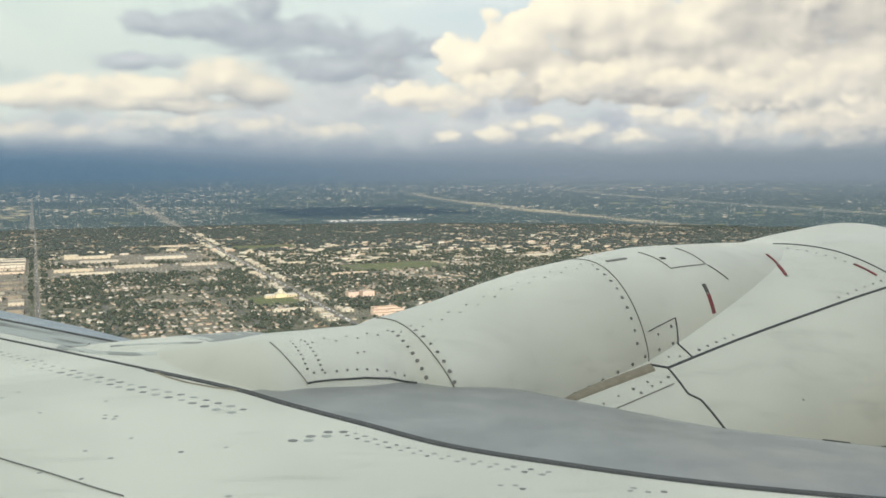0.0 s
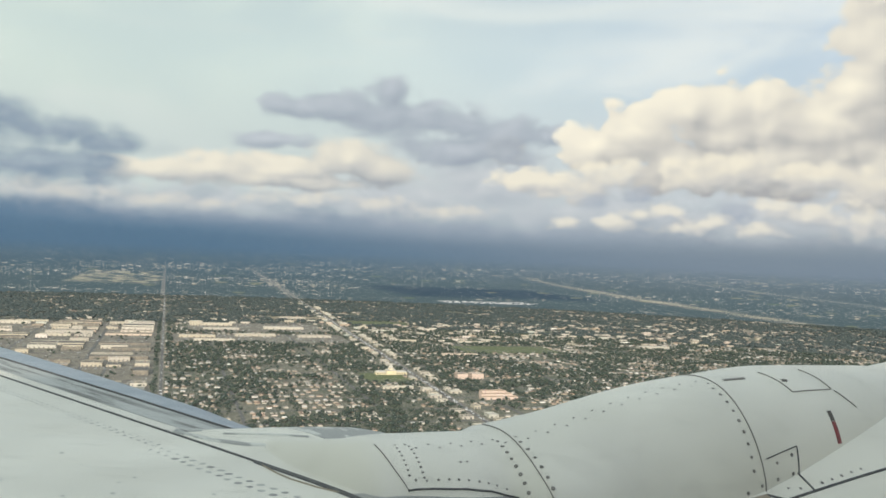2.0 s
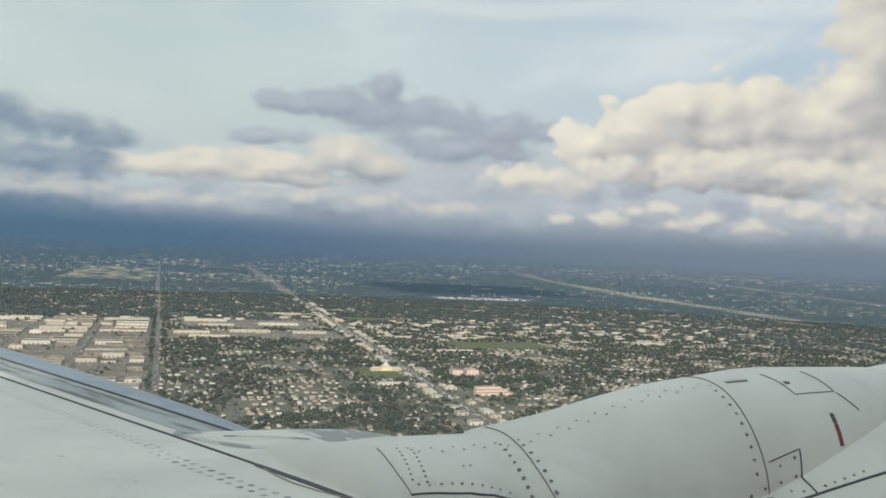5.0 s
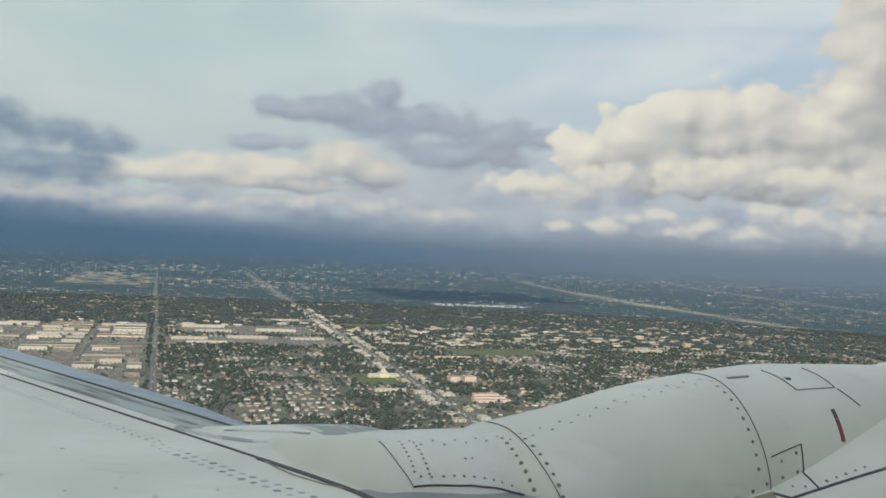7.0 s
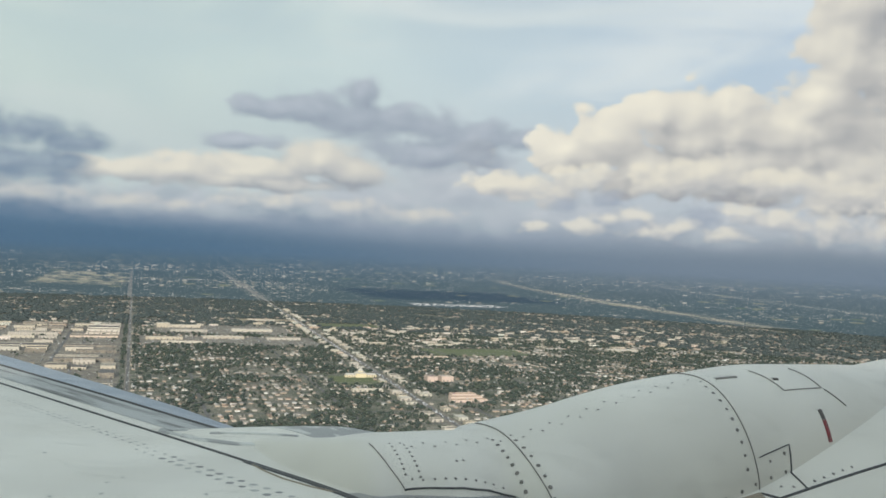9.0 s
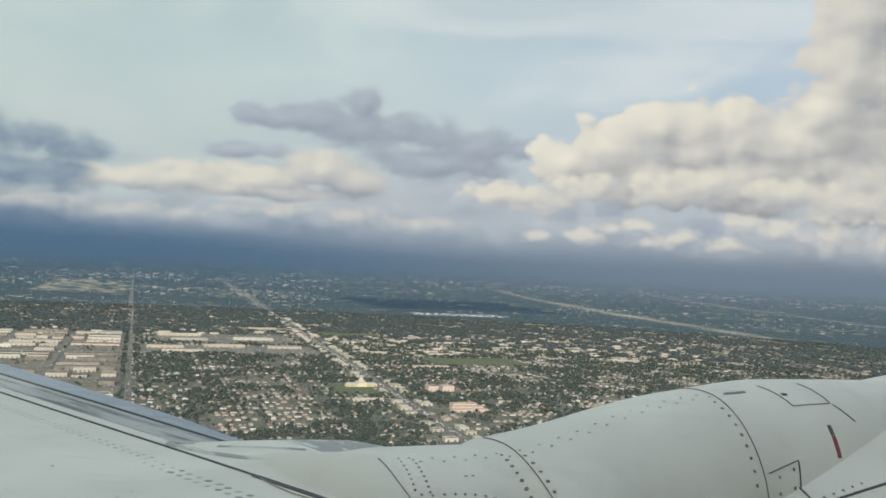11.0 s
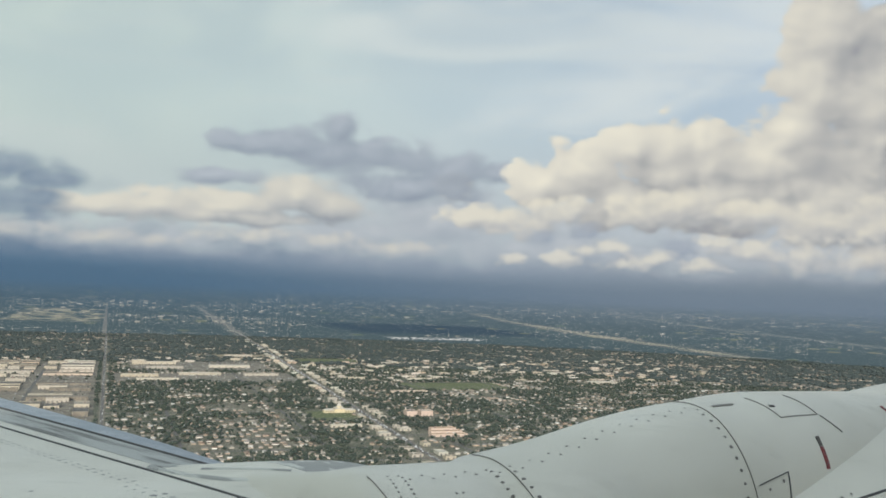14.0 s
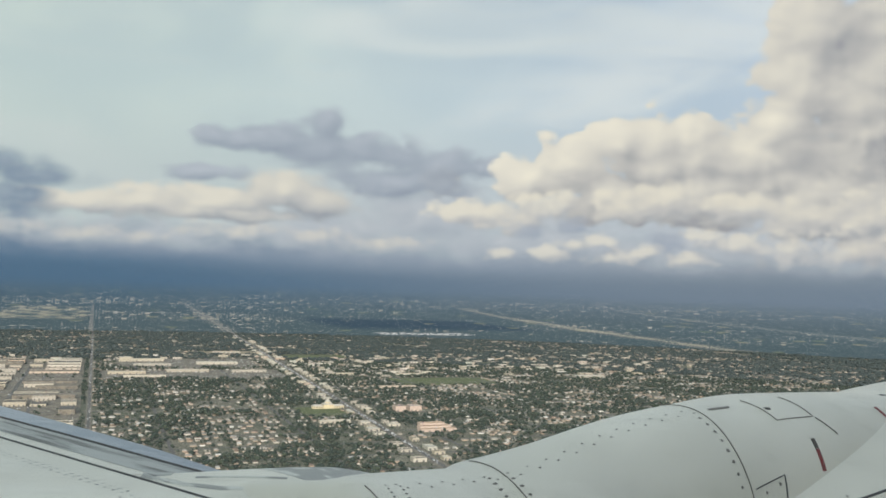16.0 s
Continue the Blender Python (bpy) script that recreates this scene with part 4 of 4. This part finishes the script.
# residential streets, joined
sv, st = [], []
for c in range(-1800, 2100, 190):
    sv.append((60, 3300, c, 2.6))
vv, tt = [], []
for a0, a1, c, h in sv:
    k = len(vv)
    vv += [site(a0, c - h, 0.18), site(a0, c + h, 0.18), site(a1, c + h, 0.18), site(a1, c - h, 0.18)]
    tt += [(k, k + 1, k + 2), (k, k + 2, k + 3)]
for a in range(980, 3300, 86):
    k = len(vv)
    vv += [site(a - 2.5, -1800, 0.16), site(a - 2.5, 2100, 0.16), site(a + 2.5, 2100, 0.16), site(a + 2.5, -1800, 0.16)]
    tt += [(k, k + 1, k + 2), (k, k + 2, k + 3)]
triangles("street_grid", vv, tt, [ASPHALT], label="grid of narrow grey residential streets", category="streets")


def visible(x, y, lo, hi):
    r, a = np.hypot(x, y), np.degrees(np.arctan2(x, y))
    return (r > lo) & (r < hi) & (a > AZ_LO) & (a < AZ_HI)


def free(al, ac):
    """Not on a large road, field or yard."""
    ok = (np.abs(ac) > 7) & (np.abs(ac - (417 + (al - 1230) * 0.046)) > 10) & (np.abs(al - 2451) > 10)
    for a0, a1, c0, c1 in ((1790, 1930, 640, 880), (1390, 1500, 330, 405), (2450, 2560, 520, 700), (2560, 2680, 300, 455), (1960, 2130, 20, 420), (2200, 2420, 60, 400)):
        ok &= ~((al > a0) & (al < a1) & (ac > c0) & (ac < c1))
    return ok


def industrial(al, ac):
    return (ac < -14) & (al < 2430)


# ---- large buildings, each its own thing
def big_building(al, ac, deep, wide, high, label, wall=None, roof=None, units=2, name="warehouse", group="warehouses"):
    """A flat-roofed building with parapet, roof deck and rooftop units."""
    base = empty_thing(name, label, "warehouse" if name == "warehouse" else "building", site(al, ac), group)
    base.rotation_euler = (0, 0, math.atan2(W2.y, W2.x))
    w, d, h, p = wide / 2, deep / 2, high, 0.5
    v = [(-w, -d, -.5), (w, -d, -.5), (w, d, -.5), (-w, d, -.5), (-w, -d, h), (w, -d, h), (w, d, h), (-w, d, h),
         (-w + p, -d + p, h), (w - p, -d + p, h), (w - p, d - p, h), (-w + p, d - p, h), (-w + p, -d + p, h - 1), (w - p, -d + p, h - 1), (w - p, d - p, h - 1), (-w + p, d - p, h - 1)]
    f = [(k, (k + 1) % 4, 4 + (k + 1) % 4, 4 + k) for k in range(4)] + [(4 + k, 4 + (k + 1) % 4, 8 + (k + 1) % 4, 8 + k) for k in range(4)] + [(8 + k, 8 + (k + 1) % 4, 12 + (k + 1) % 4, 12 + k) for k in range(4)]
    mesh_object("wall", v, f, wall or SHED_WALL, base)
    rv = [(-w + p, -d + p, h - .9), (w - p, -d + p, h - .9), (w - p, d - p, h - .9), (-w + p, d - p, h - .9), (-w + p, 0, h - .55), (w - p, 0, h - .55)]
    mesh_object("roof", rv, [(0, 1, 5, 4), (4, 5, 2, 3)], roof or SHED_ROOF, base)
    for k in range(units):
        x, y, q = random.uniform(-w * .8, w * .8), random.uniform(-d * .6, d * .6), random.uniform(1.0, 1.8)
        uv = [(x + i * q, y + j * q * .7, h - .8 + z) for z in (0, 1.5) for i, j in ((-1, -1), (1, -1), (1, 1), (-1, 1))]
        mesh_object("rooftop_unit", uv, [(4, 5, 6, 7)] + [(i, (i + 1) % 4, 4 + (i + 1) % 4, 4 + i) for i in range(4)], CARS if k % 3 else SHED_WALL, base)
    n = max(2, int(wide / 9))
    for k in range(min(n, 6)):
        x = -w + (k + 0.5) * wide / min(n, 6)
        dv = [(x - 1.8, -d - .06, 0), (x + 1.8, -d - .06, 0), (x + 1.8, -d - .06, 3.6), (x - 1.8, -d - .06, 3.6), (x - 1.8, -d + .1, 0), (x + 1.8, -d + .1, 0), (x + 1.8, -d + .1, 3.6), (x - 1.8, -d + .1, 3.6)]
        mesh_object("loading_door", dv, [(0, 1, 2, 3), (0, 3, 7, 4), (1, 5, 6, 2), (3, 2, 6, 7)], ASPHALT, base)
    return base


TONES = ["white-walled flat-roofed warehouse beside a concrete yard", "beige flat-roofed warehouse with loading doors", "long pale industrial shed with a grey roof", "tan-walled warehouse with a flat gravel roof"]
blocked = []
random.seed(11)
for lane in range(6):
    al0 = 1000.0 + random.uniform(0, 40)
    while al0 < 2400:
        deep = random.choice((18, 26, 34, 44, 58))
        lo, hi = -14 - lane * 128 - 5, -14 - lane * 128 - 118
        c = lo
        while c > hi + 22:
            wide = min(random.choice((26, 40, 56, 80, 110)), c - hi)
            x, y = from_site(al0 + deep / 2, c - wide / 2)
            if wide > 18 and bool(visible(np.array(x), np.array(y), 1300, 3500)) and random.random() < 0.66:
                d = deep * random.uniform(0.55, 1.0)
                big_building(al0 + deep / 2 + random.uniform(-3, 3), c - wide / 2, d * 1.25, wide * 1.25, random.uniform(5, 11), random.choice(TONES), random.choice((None, None, None, YARD, WALLS)), random.choice((None, None, None, YARD, ASPHALT)), units=random.choice((0, 1, 2, 4)))
                blocked.append((al0 + deep / 2, c - wide / 2, d / 2 + 2, wide / 2))
            c -= wide + random.choice((4, 8, 20))
        al0 += deep + random.choice((6, 10, 18, 34))

LIGHT_ROOF = material("white_roof", lambda p, r: (p.noise(0.1, 5.0).step(0.45, 0.7) * 0.4).mix((0.50, 0.48, 0.43), (0.36, 0.33, 0.29)), rough=0.85)
PINK = material("salmon_wall", lambda p, r: p.noise(0.2, 4.0).mix((0.50, 0.39, 0.33), (0.56, 0.45, 0.38)), rough=0.85)
ORANGE = material("clay_tile_roof", lambda p, r: p.noise(0.3, 4.0).mix((0.46, 0.34, 0.23), (0.36, 0.26, 0.18)), rough=0.85)
marks = [(2360, 130, 26, 120, 9, "long white office block", None, LIGHT_ROOF), (2355, 80, 34, 40, 16, "white tower block of an office", None, LIGHT_ROOF),
         (2060, 75, 22, 110, 8, "long white shop row", None, LIGHT_ROOF), (2095, 210, 22, 130, 8, "long white shop row", None, LIGHT_ROOF), (1990, 110, 16, 120, 6, "low white shed", None, LIGHT_ROOF),
         (2085, 350, 30, 110, 8, "pale commercial block", None, SHED_ROOF), (2280, 300, 34, 140, 8, "pale store with a wide flat roof", None, LIGHT_ROOF), (2250, 140, 28, 120, 7, "beige store", None, SHED_ROOF),
         (2620, 370, 26, 110, 7, "ochre-roofed depot", None, ORANGE), (1323, 359, 14, 68, 6, "long white-roofed school wing", None, LIGHT_ROOF),
         (1428, 502, 26, 26, 13, "pink courtyard building", PINK, SHED_ROOF), (1428, 530, 26, 30, 13, "pink courtyard building", PINK, SHED_ROOF), (1222, 492, 18, 80, 6, "tan building with stepped clay roof", PINK, ORANGE), (1240, 494, 18, 70, 8, "tan building with stepped clay roof", PINK, ORANGE), (1258, 496, 18, 56, 10, "tan building with stepped clay roof", PINK, ORANGE), (1985, 720, 18, 90, 7, "yellow school building", None, ORANGE),
         (2240, 560, 20, 80, 7, "white shop row", None, LIGHT_ROOF), (2010, 560, 16, 70, 6, "low white school wing", None, LIGHT_ROOF), (1750, 610, 16, 110, 6, "long low school wing with a grey roof", None, SHED_ROOF),
         (1905, 1180, 24, 120, 8, "white warehouse roof", None, LIGHT_ROOF)]
for al, ac, deep, wide, high, label, wall, roof in marks:
    big_building(al, ac, deep, wide, high, label + " among trees", wall, roof, 3, "flat_building", "")
    blocked.append((al, ac, deep / 2 + 3, wide / 2 + 3))


def domed_hall(al, ac):
    """A cream hall: a middle block with a dome on a drum, and two lower gabled wings."""
    base = empty_thing("domed_hall", "cream hall with a dome and low wings on a green lawn", "hall", site(al, ac))
    base.rotation_euler = (0, 0, math.atan2(W2.y, W2.x))

    def block(name, x0, x1, d, h, mat):
        v = [(x, y, z) for z in (-0.5, h) for x, y in ((x0, -d), (x1, -d), (x1, d), (x0, d))]
        return mesh_object(name, v, [(k, (k + 1) % 4, 4 + (k + 1) % 4, 4 + k) for k in range(4)] + [(4, 5, 6, 7)], mat, base)

    def gable(x0, x1, d, h, top, mat):
        v = [(x0 - 1, -d - 1, h), (x1 + 1, -d - 1, h), (x1 + 1, d + 1, h), (x0 - 1, d + 1, h), (x0 + 4, 0, top), (x1 - 4, 0, top)]
        return mesh_object("roof", v, [(0, 1, 5, 4), (2, 3, 4, 5), (3, 0, 4), (1, 2, 5), (0, 3, 2, 1)], mat, base)

    block("wall", -12, 12, 11, 10, CREAM)
    gable(-12, 12, 11, 10, 14, LIGHT_ROOF)
    for side in (-1, 1):
        x0, x1 = sorted((side * 12.0, side * 38.0))
        block("wing", x0, x1, 8, 6, CREAM)
        gable(x0, x1, 8, 6, 9.5, LIGHT_ROOF)
        for k in range(4):
            x = side * (15.5 + k * 6)
            v = [(x + i * 1.4, -8.08, 1.2 + j * 3.4) for i, j in ((-1, 0), (1, 0), (1, 1), (-1, 1))] + [(x + i * 1.4, -7.9, 1.2 + j * 3.4) for i, j in ((-1, 0), (1, 0), (1, 1), (-1, 1))]
            mesh_object("window", v, [(0, 1, 2, 3), (0, 3, 7, 4), (1, 5, 6, 2), (3, 2, 6, 7)], ASPHALT, base)
    bm = bmesh.new()
    bmesh.ops.create_cone(bm, cap_ends=True, segments=24, radius1=6.6, radius2=6.6, depth=4, matrix=Matrix.Translation((0, 0, 13)))
    for name, mat in (("drum", CREAM), ("dome", LIGHT_ROOF)):
        me = bpy.data.meshes.new(name)
        bm.to_mesh(me)
        bm.free()
        me.materials.append(mat)
        new(name, me).parent = base
        bm = bmesh.new()
        bmesh.ops.create_uvsphere(bm, u_segments=24, v_segments=12, radius=6.4, matrix=Matrix.Translation((0, 0, 15)))
    bm.free()


CREAM = material("cream_wall", lambda p, r: p.noise(0.25, 4.0).mix((0.66, 0.58, 0.38), (0.58, 0.50, 0.34)), rough=0.85)
domed_hall(1478, 387)
blocked.append((1478, 387, 14, 32))
for k in range(150):
    q = random.uniform(1000, 3400)
    side = random.choice((-1, 1))
    wide, deep = random.uniform(12, 26), random.uniform(12, 30)
    al, ac = q, boulevard(q) + side * (9 + wide / 2)
    if any(abs(al - b[0]) < b[2] + deep / 2 and abs(ac - b[1]) < b[3] + wide / 2 for b in blocked):
        continue
    big_building(al, ac, deep, wide, random.uniform(4.5, 7), "small roadside shop with a pale flat roof", None, random.choice((LIGHT_ROOF, SHED_ROOF)), 1, "shop", "roadside shops")
    blocked.append((al, ac, deep / 2 + 2, wide / 2 + 2))


for k in range(210):
    if k < 130:
        al, ac = random.uniform(1950, 2440), random.uniform(430, 1700)
    else:
        al, ac = 2451 + random.choice((-1, 1)) * random.uniform(26, 60), random.uniform(-300, 1800)
    wide, deep = random.uniform(12, 38), random.uniform(10, 20)
    if any(abs(al - b[0]) < b[2] + deep / 2 and abs(ac - b[1]) < b[3] + wide / 2 for b in blocked) or not bool(free(np.array([al]), np.array([ac]))[0]):
        continue
    big_building(al, ac, deep, wide, random.uniform(4.5, 8), "low store with a flat roof among streets and trees", random.choice((None, WALLS)), random.choice((LIGHT_ROOF, SHED_ROOF, SHED_ROOF, ORANGE, YARD)), 1, "store", "stores along the cross streets")
    blocked.append((al, ac, deep / 2 + 2, wide / 2 + 2))


def clear_of(al, ac, pad=0.0):
    ok = np.ones(len(al), bool)
    for a, c, d, w in blocked:
        ok &= ~((np.abs(al - a) < d + pad) & (np.abs(ac - c) < w + pad))
    return ok


# ---- houses on their lots
def house_places(step_al, step_ac, lo, hi, keep):
    al, ac = np.meshgrid(np.arange(930, 3650, step_al), np.arange(-1900, 2300, step_ac))
    al, ac = al.ravel() + rng.uniform(-2.5, 2.5, al.size), ac.ravel() + rng.uniform(-2, 2, ac.size)
    x, y = from_site(al, ac)
    ok = visible(x, y, lo, hi) & free(al, ac) & ~industrial(al, ac) & (rng.uniform(0, 1, al.size) < keep(al, ac))
    # keep off the street grid
    ok &= (np.abs((ac + 1800) % 190 - 0) > 9) & (np.abs((ac + 1800) % 190 - 190) > 9) & (np.abs((al - 980) % 86) > 8) & (np.abs((al - 980) % 86 - 86) > 8)
    al, ac = al[ok], ac[ok]
    grove = np.array([noise.noise((p * 0.009, q * 0.009, 5.3)) + 0.5 * noise.noise((p * 0.03, q * 0.03, 2.1)) for p, q in zip(al, ac)])
    ok = clear_of(al, ac, 8) & (rng.uniform(0, 1, len(al)) < np.clip(0.86 - 1.1 * grove, 0.25, 1.0))
    return al[ok], ac[ok]


woods = lambda al, ac: (al > 2462) & (ac < 1300)
al, ac = house_places(17.2, 12.0, 1300, 3300, lambda a, c: np.where(woods(a, c), 0.42, 0.74))
n = len(al)
x, y = from_site(al, ac)
heading = math.atan2(0.326, 0.946) + rng.integers(0, 2, n) * (math.pi / 2) + rng.normal(0, 0.04, n)
size = np.stack([rng.uniform(7.5, 13.0, n), rng.uniform(6.0, 8.6, n), rng.uniform(3.4, 4.8, n)], axis=1)
order = np.argsort(np.hypot(x, y))
near, rest = order[:260], order[260:]
TPL = [house_template(True), house_template(False)]


def split_template(tpl, want):
    v, t, i = tpl
    t = t[i == want]
    used = np.unique(t)
    lut = {int(u): k for k, u in enumerate(used)}
    return [tuple(v[u]) for u in used], [tuple(lut[int(q)] for q in tri) for tri in t]


house_meshes = []
for tpl in TPL:
    pair = []
    for want, nm, mat in ((0, "wall", WALLS), (1, "roof", ROOFS)):
        hv, hf = split_template(tpl, want)
        me = bpy.data.meshes.new(nm)
        me.from_pydata(hv, [], hf)
        me.materials.append(mat)
        pair.append((nm, me))
    house_meshes.append(pair)
for k in near:
    h = empty_thing("house", "small pale bungalow with a low roof among trees", "house", (x[k], y[k], HZ), "bungalows")
    h.rotation_euler, h.scale = (0, 0, heading[k]), tuple(size[k])
    for nm, me in house_meshes[k % 2]:
        new(nm, me).parent = h
parts = [scatter(TPL[j], x[rest][j::2], y[rest][j::2], np.full(len(rest[j::2]), HZ), heading[rest][j::2], size[rest][j::2]) for j in (0, 1)]
hv, ht, hi = gather(parts)
triangles("houses", hv, ht, [WALLS, ROOFS], hi, "suburb of small pale bungalows with low roofs", "houses")
al, ac = house_places(20, 15, 3300, 4900, lambda a, c: np.where(woods(a, c), 0.38, 0.66))
n = len(al)
xf, yf = from_site(al, ac)
hd = math.atan2(0.326, 0.946) + rng.integers(0, 2, n) * (math.pi / 2)
sz = np.stack([rng.uniform(10, 22, n), rng.uniform(8, 14, n), rng.uniform(4, 6.5, n)], axis=1)
hv, ht, hi = gather([scatter(TPL[j], xf[j::2], yf[j::2], np.full(len(xf[j::2]), HZ), hd[j::2], sz[j::2]) for j in (0, 1)])
triangles("far_houses", hv, ht, [WALLS, ROOFS], hi, "distant pale roofs between trees", "houses")

# ---- trees
def tree_places(count, lo, hi, density):
    r = np.sqrt(rng.uniform(lo ** 2, hi ** 2, count))
    a = np.radians(rng.uniform(AZ_LO, AZ_HI, count))
    x, y = r * np.sin(a), r * np.cos(a)
    al, ac = to_site(x, y)
    clump = np.array([noise.noise((p * 0.012, q * 0.012, 0.3)) + 0.5 * noise.noise((p * 0.05, q * 0.05, 1.3)) for p, q in zip(al, ac)])
    ok = free(al, ac) & (rng.uniform(0, 1, count) < density(al, ac) * np.clip(0.80 + 1.9 * clump, 0.08, 1.6))
    ok &= np.abs((al - 980) % 86 - 43) < 39
    al, ac, x, y = al[ok], ac[ok], x[ok], y[ok]
    ok = clear_of(al, ac, 3)
    return x[ok], y[ok]


def near_density(al, ac):
    return np.where(industrial(al, ac), 0.05, np.where(woods(al, ac), 1.0, 0.84))


tx, ty = tree_places(60000, 1300, 3300, near_density)
n = len(tx)
ts = 4.0 + 9.5 * rng.uniform(0, 1, n) ** 1.6
size = np.stack([ts * rng.uniform(0.9, 1.4, n), ts * rng.uniform(0.9, 1.4, n), ts * rng.uniform(0.7, 1.0, n)], axis=1)
turn = rng.uniform(0, 6.28, n)
order = np.argsort(np.hypot(tx, ty))
near, rest = order[:240], order[240:]
CROWNS = [crown_template(2, 0.22) for k in range(6)]
parts = []
for j in range(6):
    q = rest[j::6]
    parts.append(scatter(CROWNS[j], tx[q], ty[q], np.full(len(q), HZ), turn[q], size[q]))
cv, ct, ci = gather(parts)
triangles("trees", cv, ct, [LEAF], None, "dark green shade trees between the houses", "trees")
tree_meshes = []
for j in range(4):
    v, t, i = crown_template(9, 0.42)
    crown = bpy.data.meshes.new("crown")
    crown.from_pydata([tuple(p) for p in v], [], [tuple(int(q) for q in tri) for tri in t])
    crown.materials.append(LEAF)
    bm = bmesh.new()
    bmesh.ops.create_cone(bm, cap_ends=True, segments=7, radius1=0.045, radius2=0.02, depth=0.55, matrix=Matrix.Translation((0, 0, 0.27)))
    for a in range(3):
        m = Matrix.Translation((0.08 * math.cos(a * 2.1), 0.08 * math.sin(a * 2.1), 0.52)) @ Matrix.Rotation(0.6, 4, Vector((-math.sin(a * 2.1), math.cos(a * 2.1), 0)))
        bmesh.ops.create_cone(bm, cap_ends=True, segments=5, radius1=0.02, radius2=0.008, depth=0.3, matrix=m)
    trunk = bpy.data.meshes.new("trunk")
    bm.to_mesh(trunk)
    bm.free()
    trunk.materials.append(TRUNK)
    tree_meshes.append((("trunk", trunk), ("crown", crown)))
for k in near:
    t = empty_thing("tree", "broad dark green shade tree beside bungalows", "tree", (tx[k], ty[k], HZ), "shade trees")
    t.rotation_euler, t.scale = (0, 0, turn[k]), tuple(size[k])
    for nm, me in tree_meshes[k % 4]:
        new(nm, me).parent = t
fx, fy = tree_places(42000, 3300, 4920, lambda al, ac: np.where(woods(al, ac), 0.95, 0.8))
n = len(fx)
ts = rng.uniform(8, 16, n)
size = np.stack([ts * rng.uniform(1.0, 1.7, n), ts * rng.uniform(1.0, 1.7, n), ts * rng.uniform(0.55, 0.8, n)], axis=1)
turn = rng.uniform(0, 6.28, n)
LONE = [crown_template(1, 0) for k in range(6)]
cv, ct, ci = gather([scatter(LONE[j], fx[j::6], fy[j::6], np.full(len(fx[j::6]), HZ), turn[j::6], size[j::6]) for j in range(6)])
triangles("far_trees", cv, ct, [HAZED_LEAF], None, "distant dark tree canopy tinted blue as by haze", "trees")

# ---- parked cars
cvt = np.array([(-.5, -.5, 0), (.5, -.5, 0), (.5, .5, 0), (-.5, .5, 0), (-.5, -.45, .55), (.5, -.45, .5), (.5, .45, .5), (-.5, .45, .55), (-.35, -.4, 1), (.2, -.4, 1), (.2, .4, 1), (-.35, .4, 1)], float)
cft = np.array([t for k in range(4) for a, b in ((k, (k + 1) % 4),) for t in ((a, b, b + 4), (a, b + 4, a + 4), (a + 4, b + 4, b + 8), (a + 4, b + 8, a + 8))] + [(8, 9, 10), (8, 10, 11), (4, 5, 6), (4, 6, 7)])
pa, pc = [], []
for a0, a1, c0, c1, count in ((1010, 2410, -620, -18, 1500), (1960, 2130, 22, 420, 260), (2200, 2420, 62, 400, 260)):
    pa.append(rng.integers(int(a0 / 6), int(a1 / 6), count) * 6.0)
    pc.append(rng.uniform(c0, c1, count).round(0) // 2.8 * 2.8)
q = rng.uniform(1000, 3500, 500)
pa.append(q)
pc.append(boulevard(q) + rng.choice([-2.3, -1.0, 1.0, 2.3], 500))
q = rng.uniform(1000, 3500, 160)
pa.append(q)
pc.append(rng.choice([-1.8, -0.8, 0.8, 1.8], 160).astype(float))
al, ac = np.concatenate(pa), np.concatenate(pc)
x, y = from_site(al, ac)
ok = visible(x, y, 1300, 4900) & clear_of(al, ac, 1.5)
x, y = x[ok], y[ok]
n = len(x)
triangles("parked_cars", *scatter((cvt, cft, np.zeros(len(cft), int)), x, y, np.full(n, HZ + 0.3), np.full(n, math.atan2(0.946, -0.326)), np.tile([4.6, 1.9, 1.5], (n, 1)))[:2], [CARS], None, "small parked cars on lots and roads", "cars")
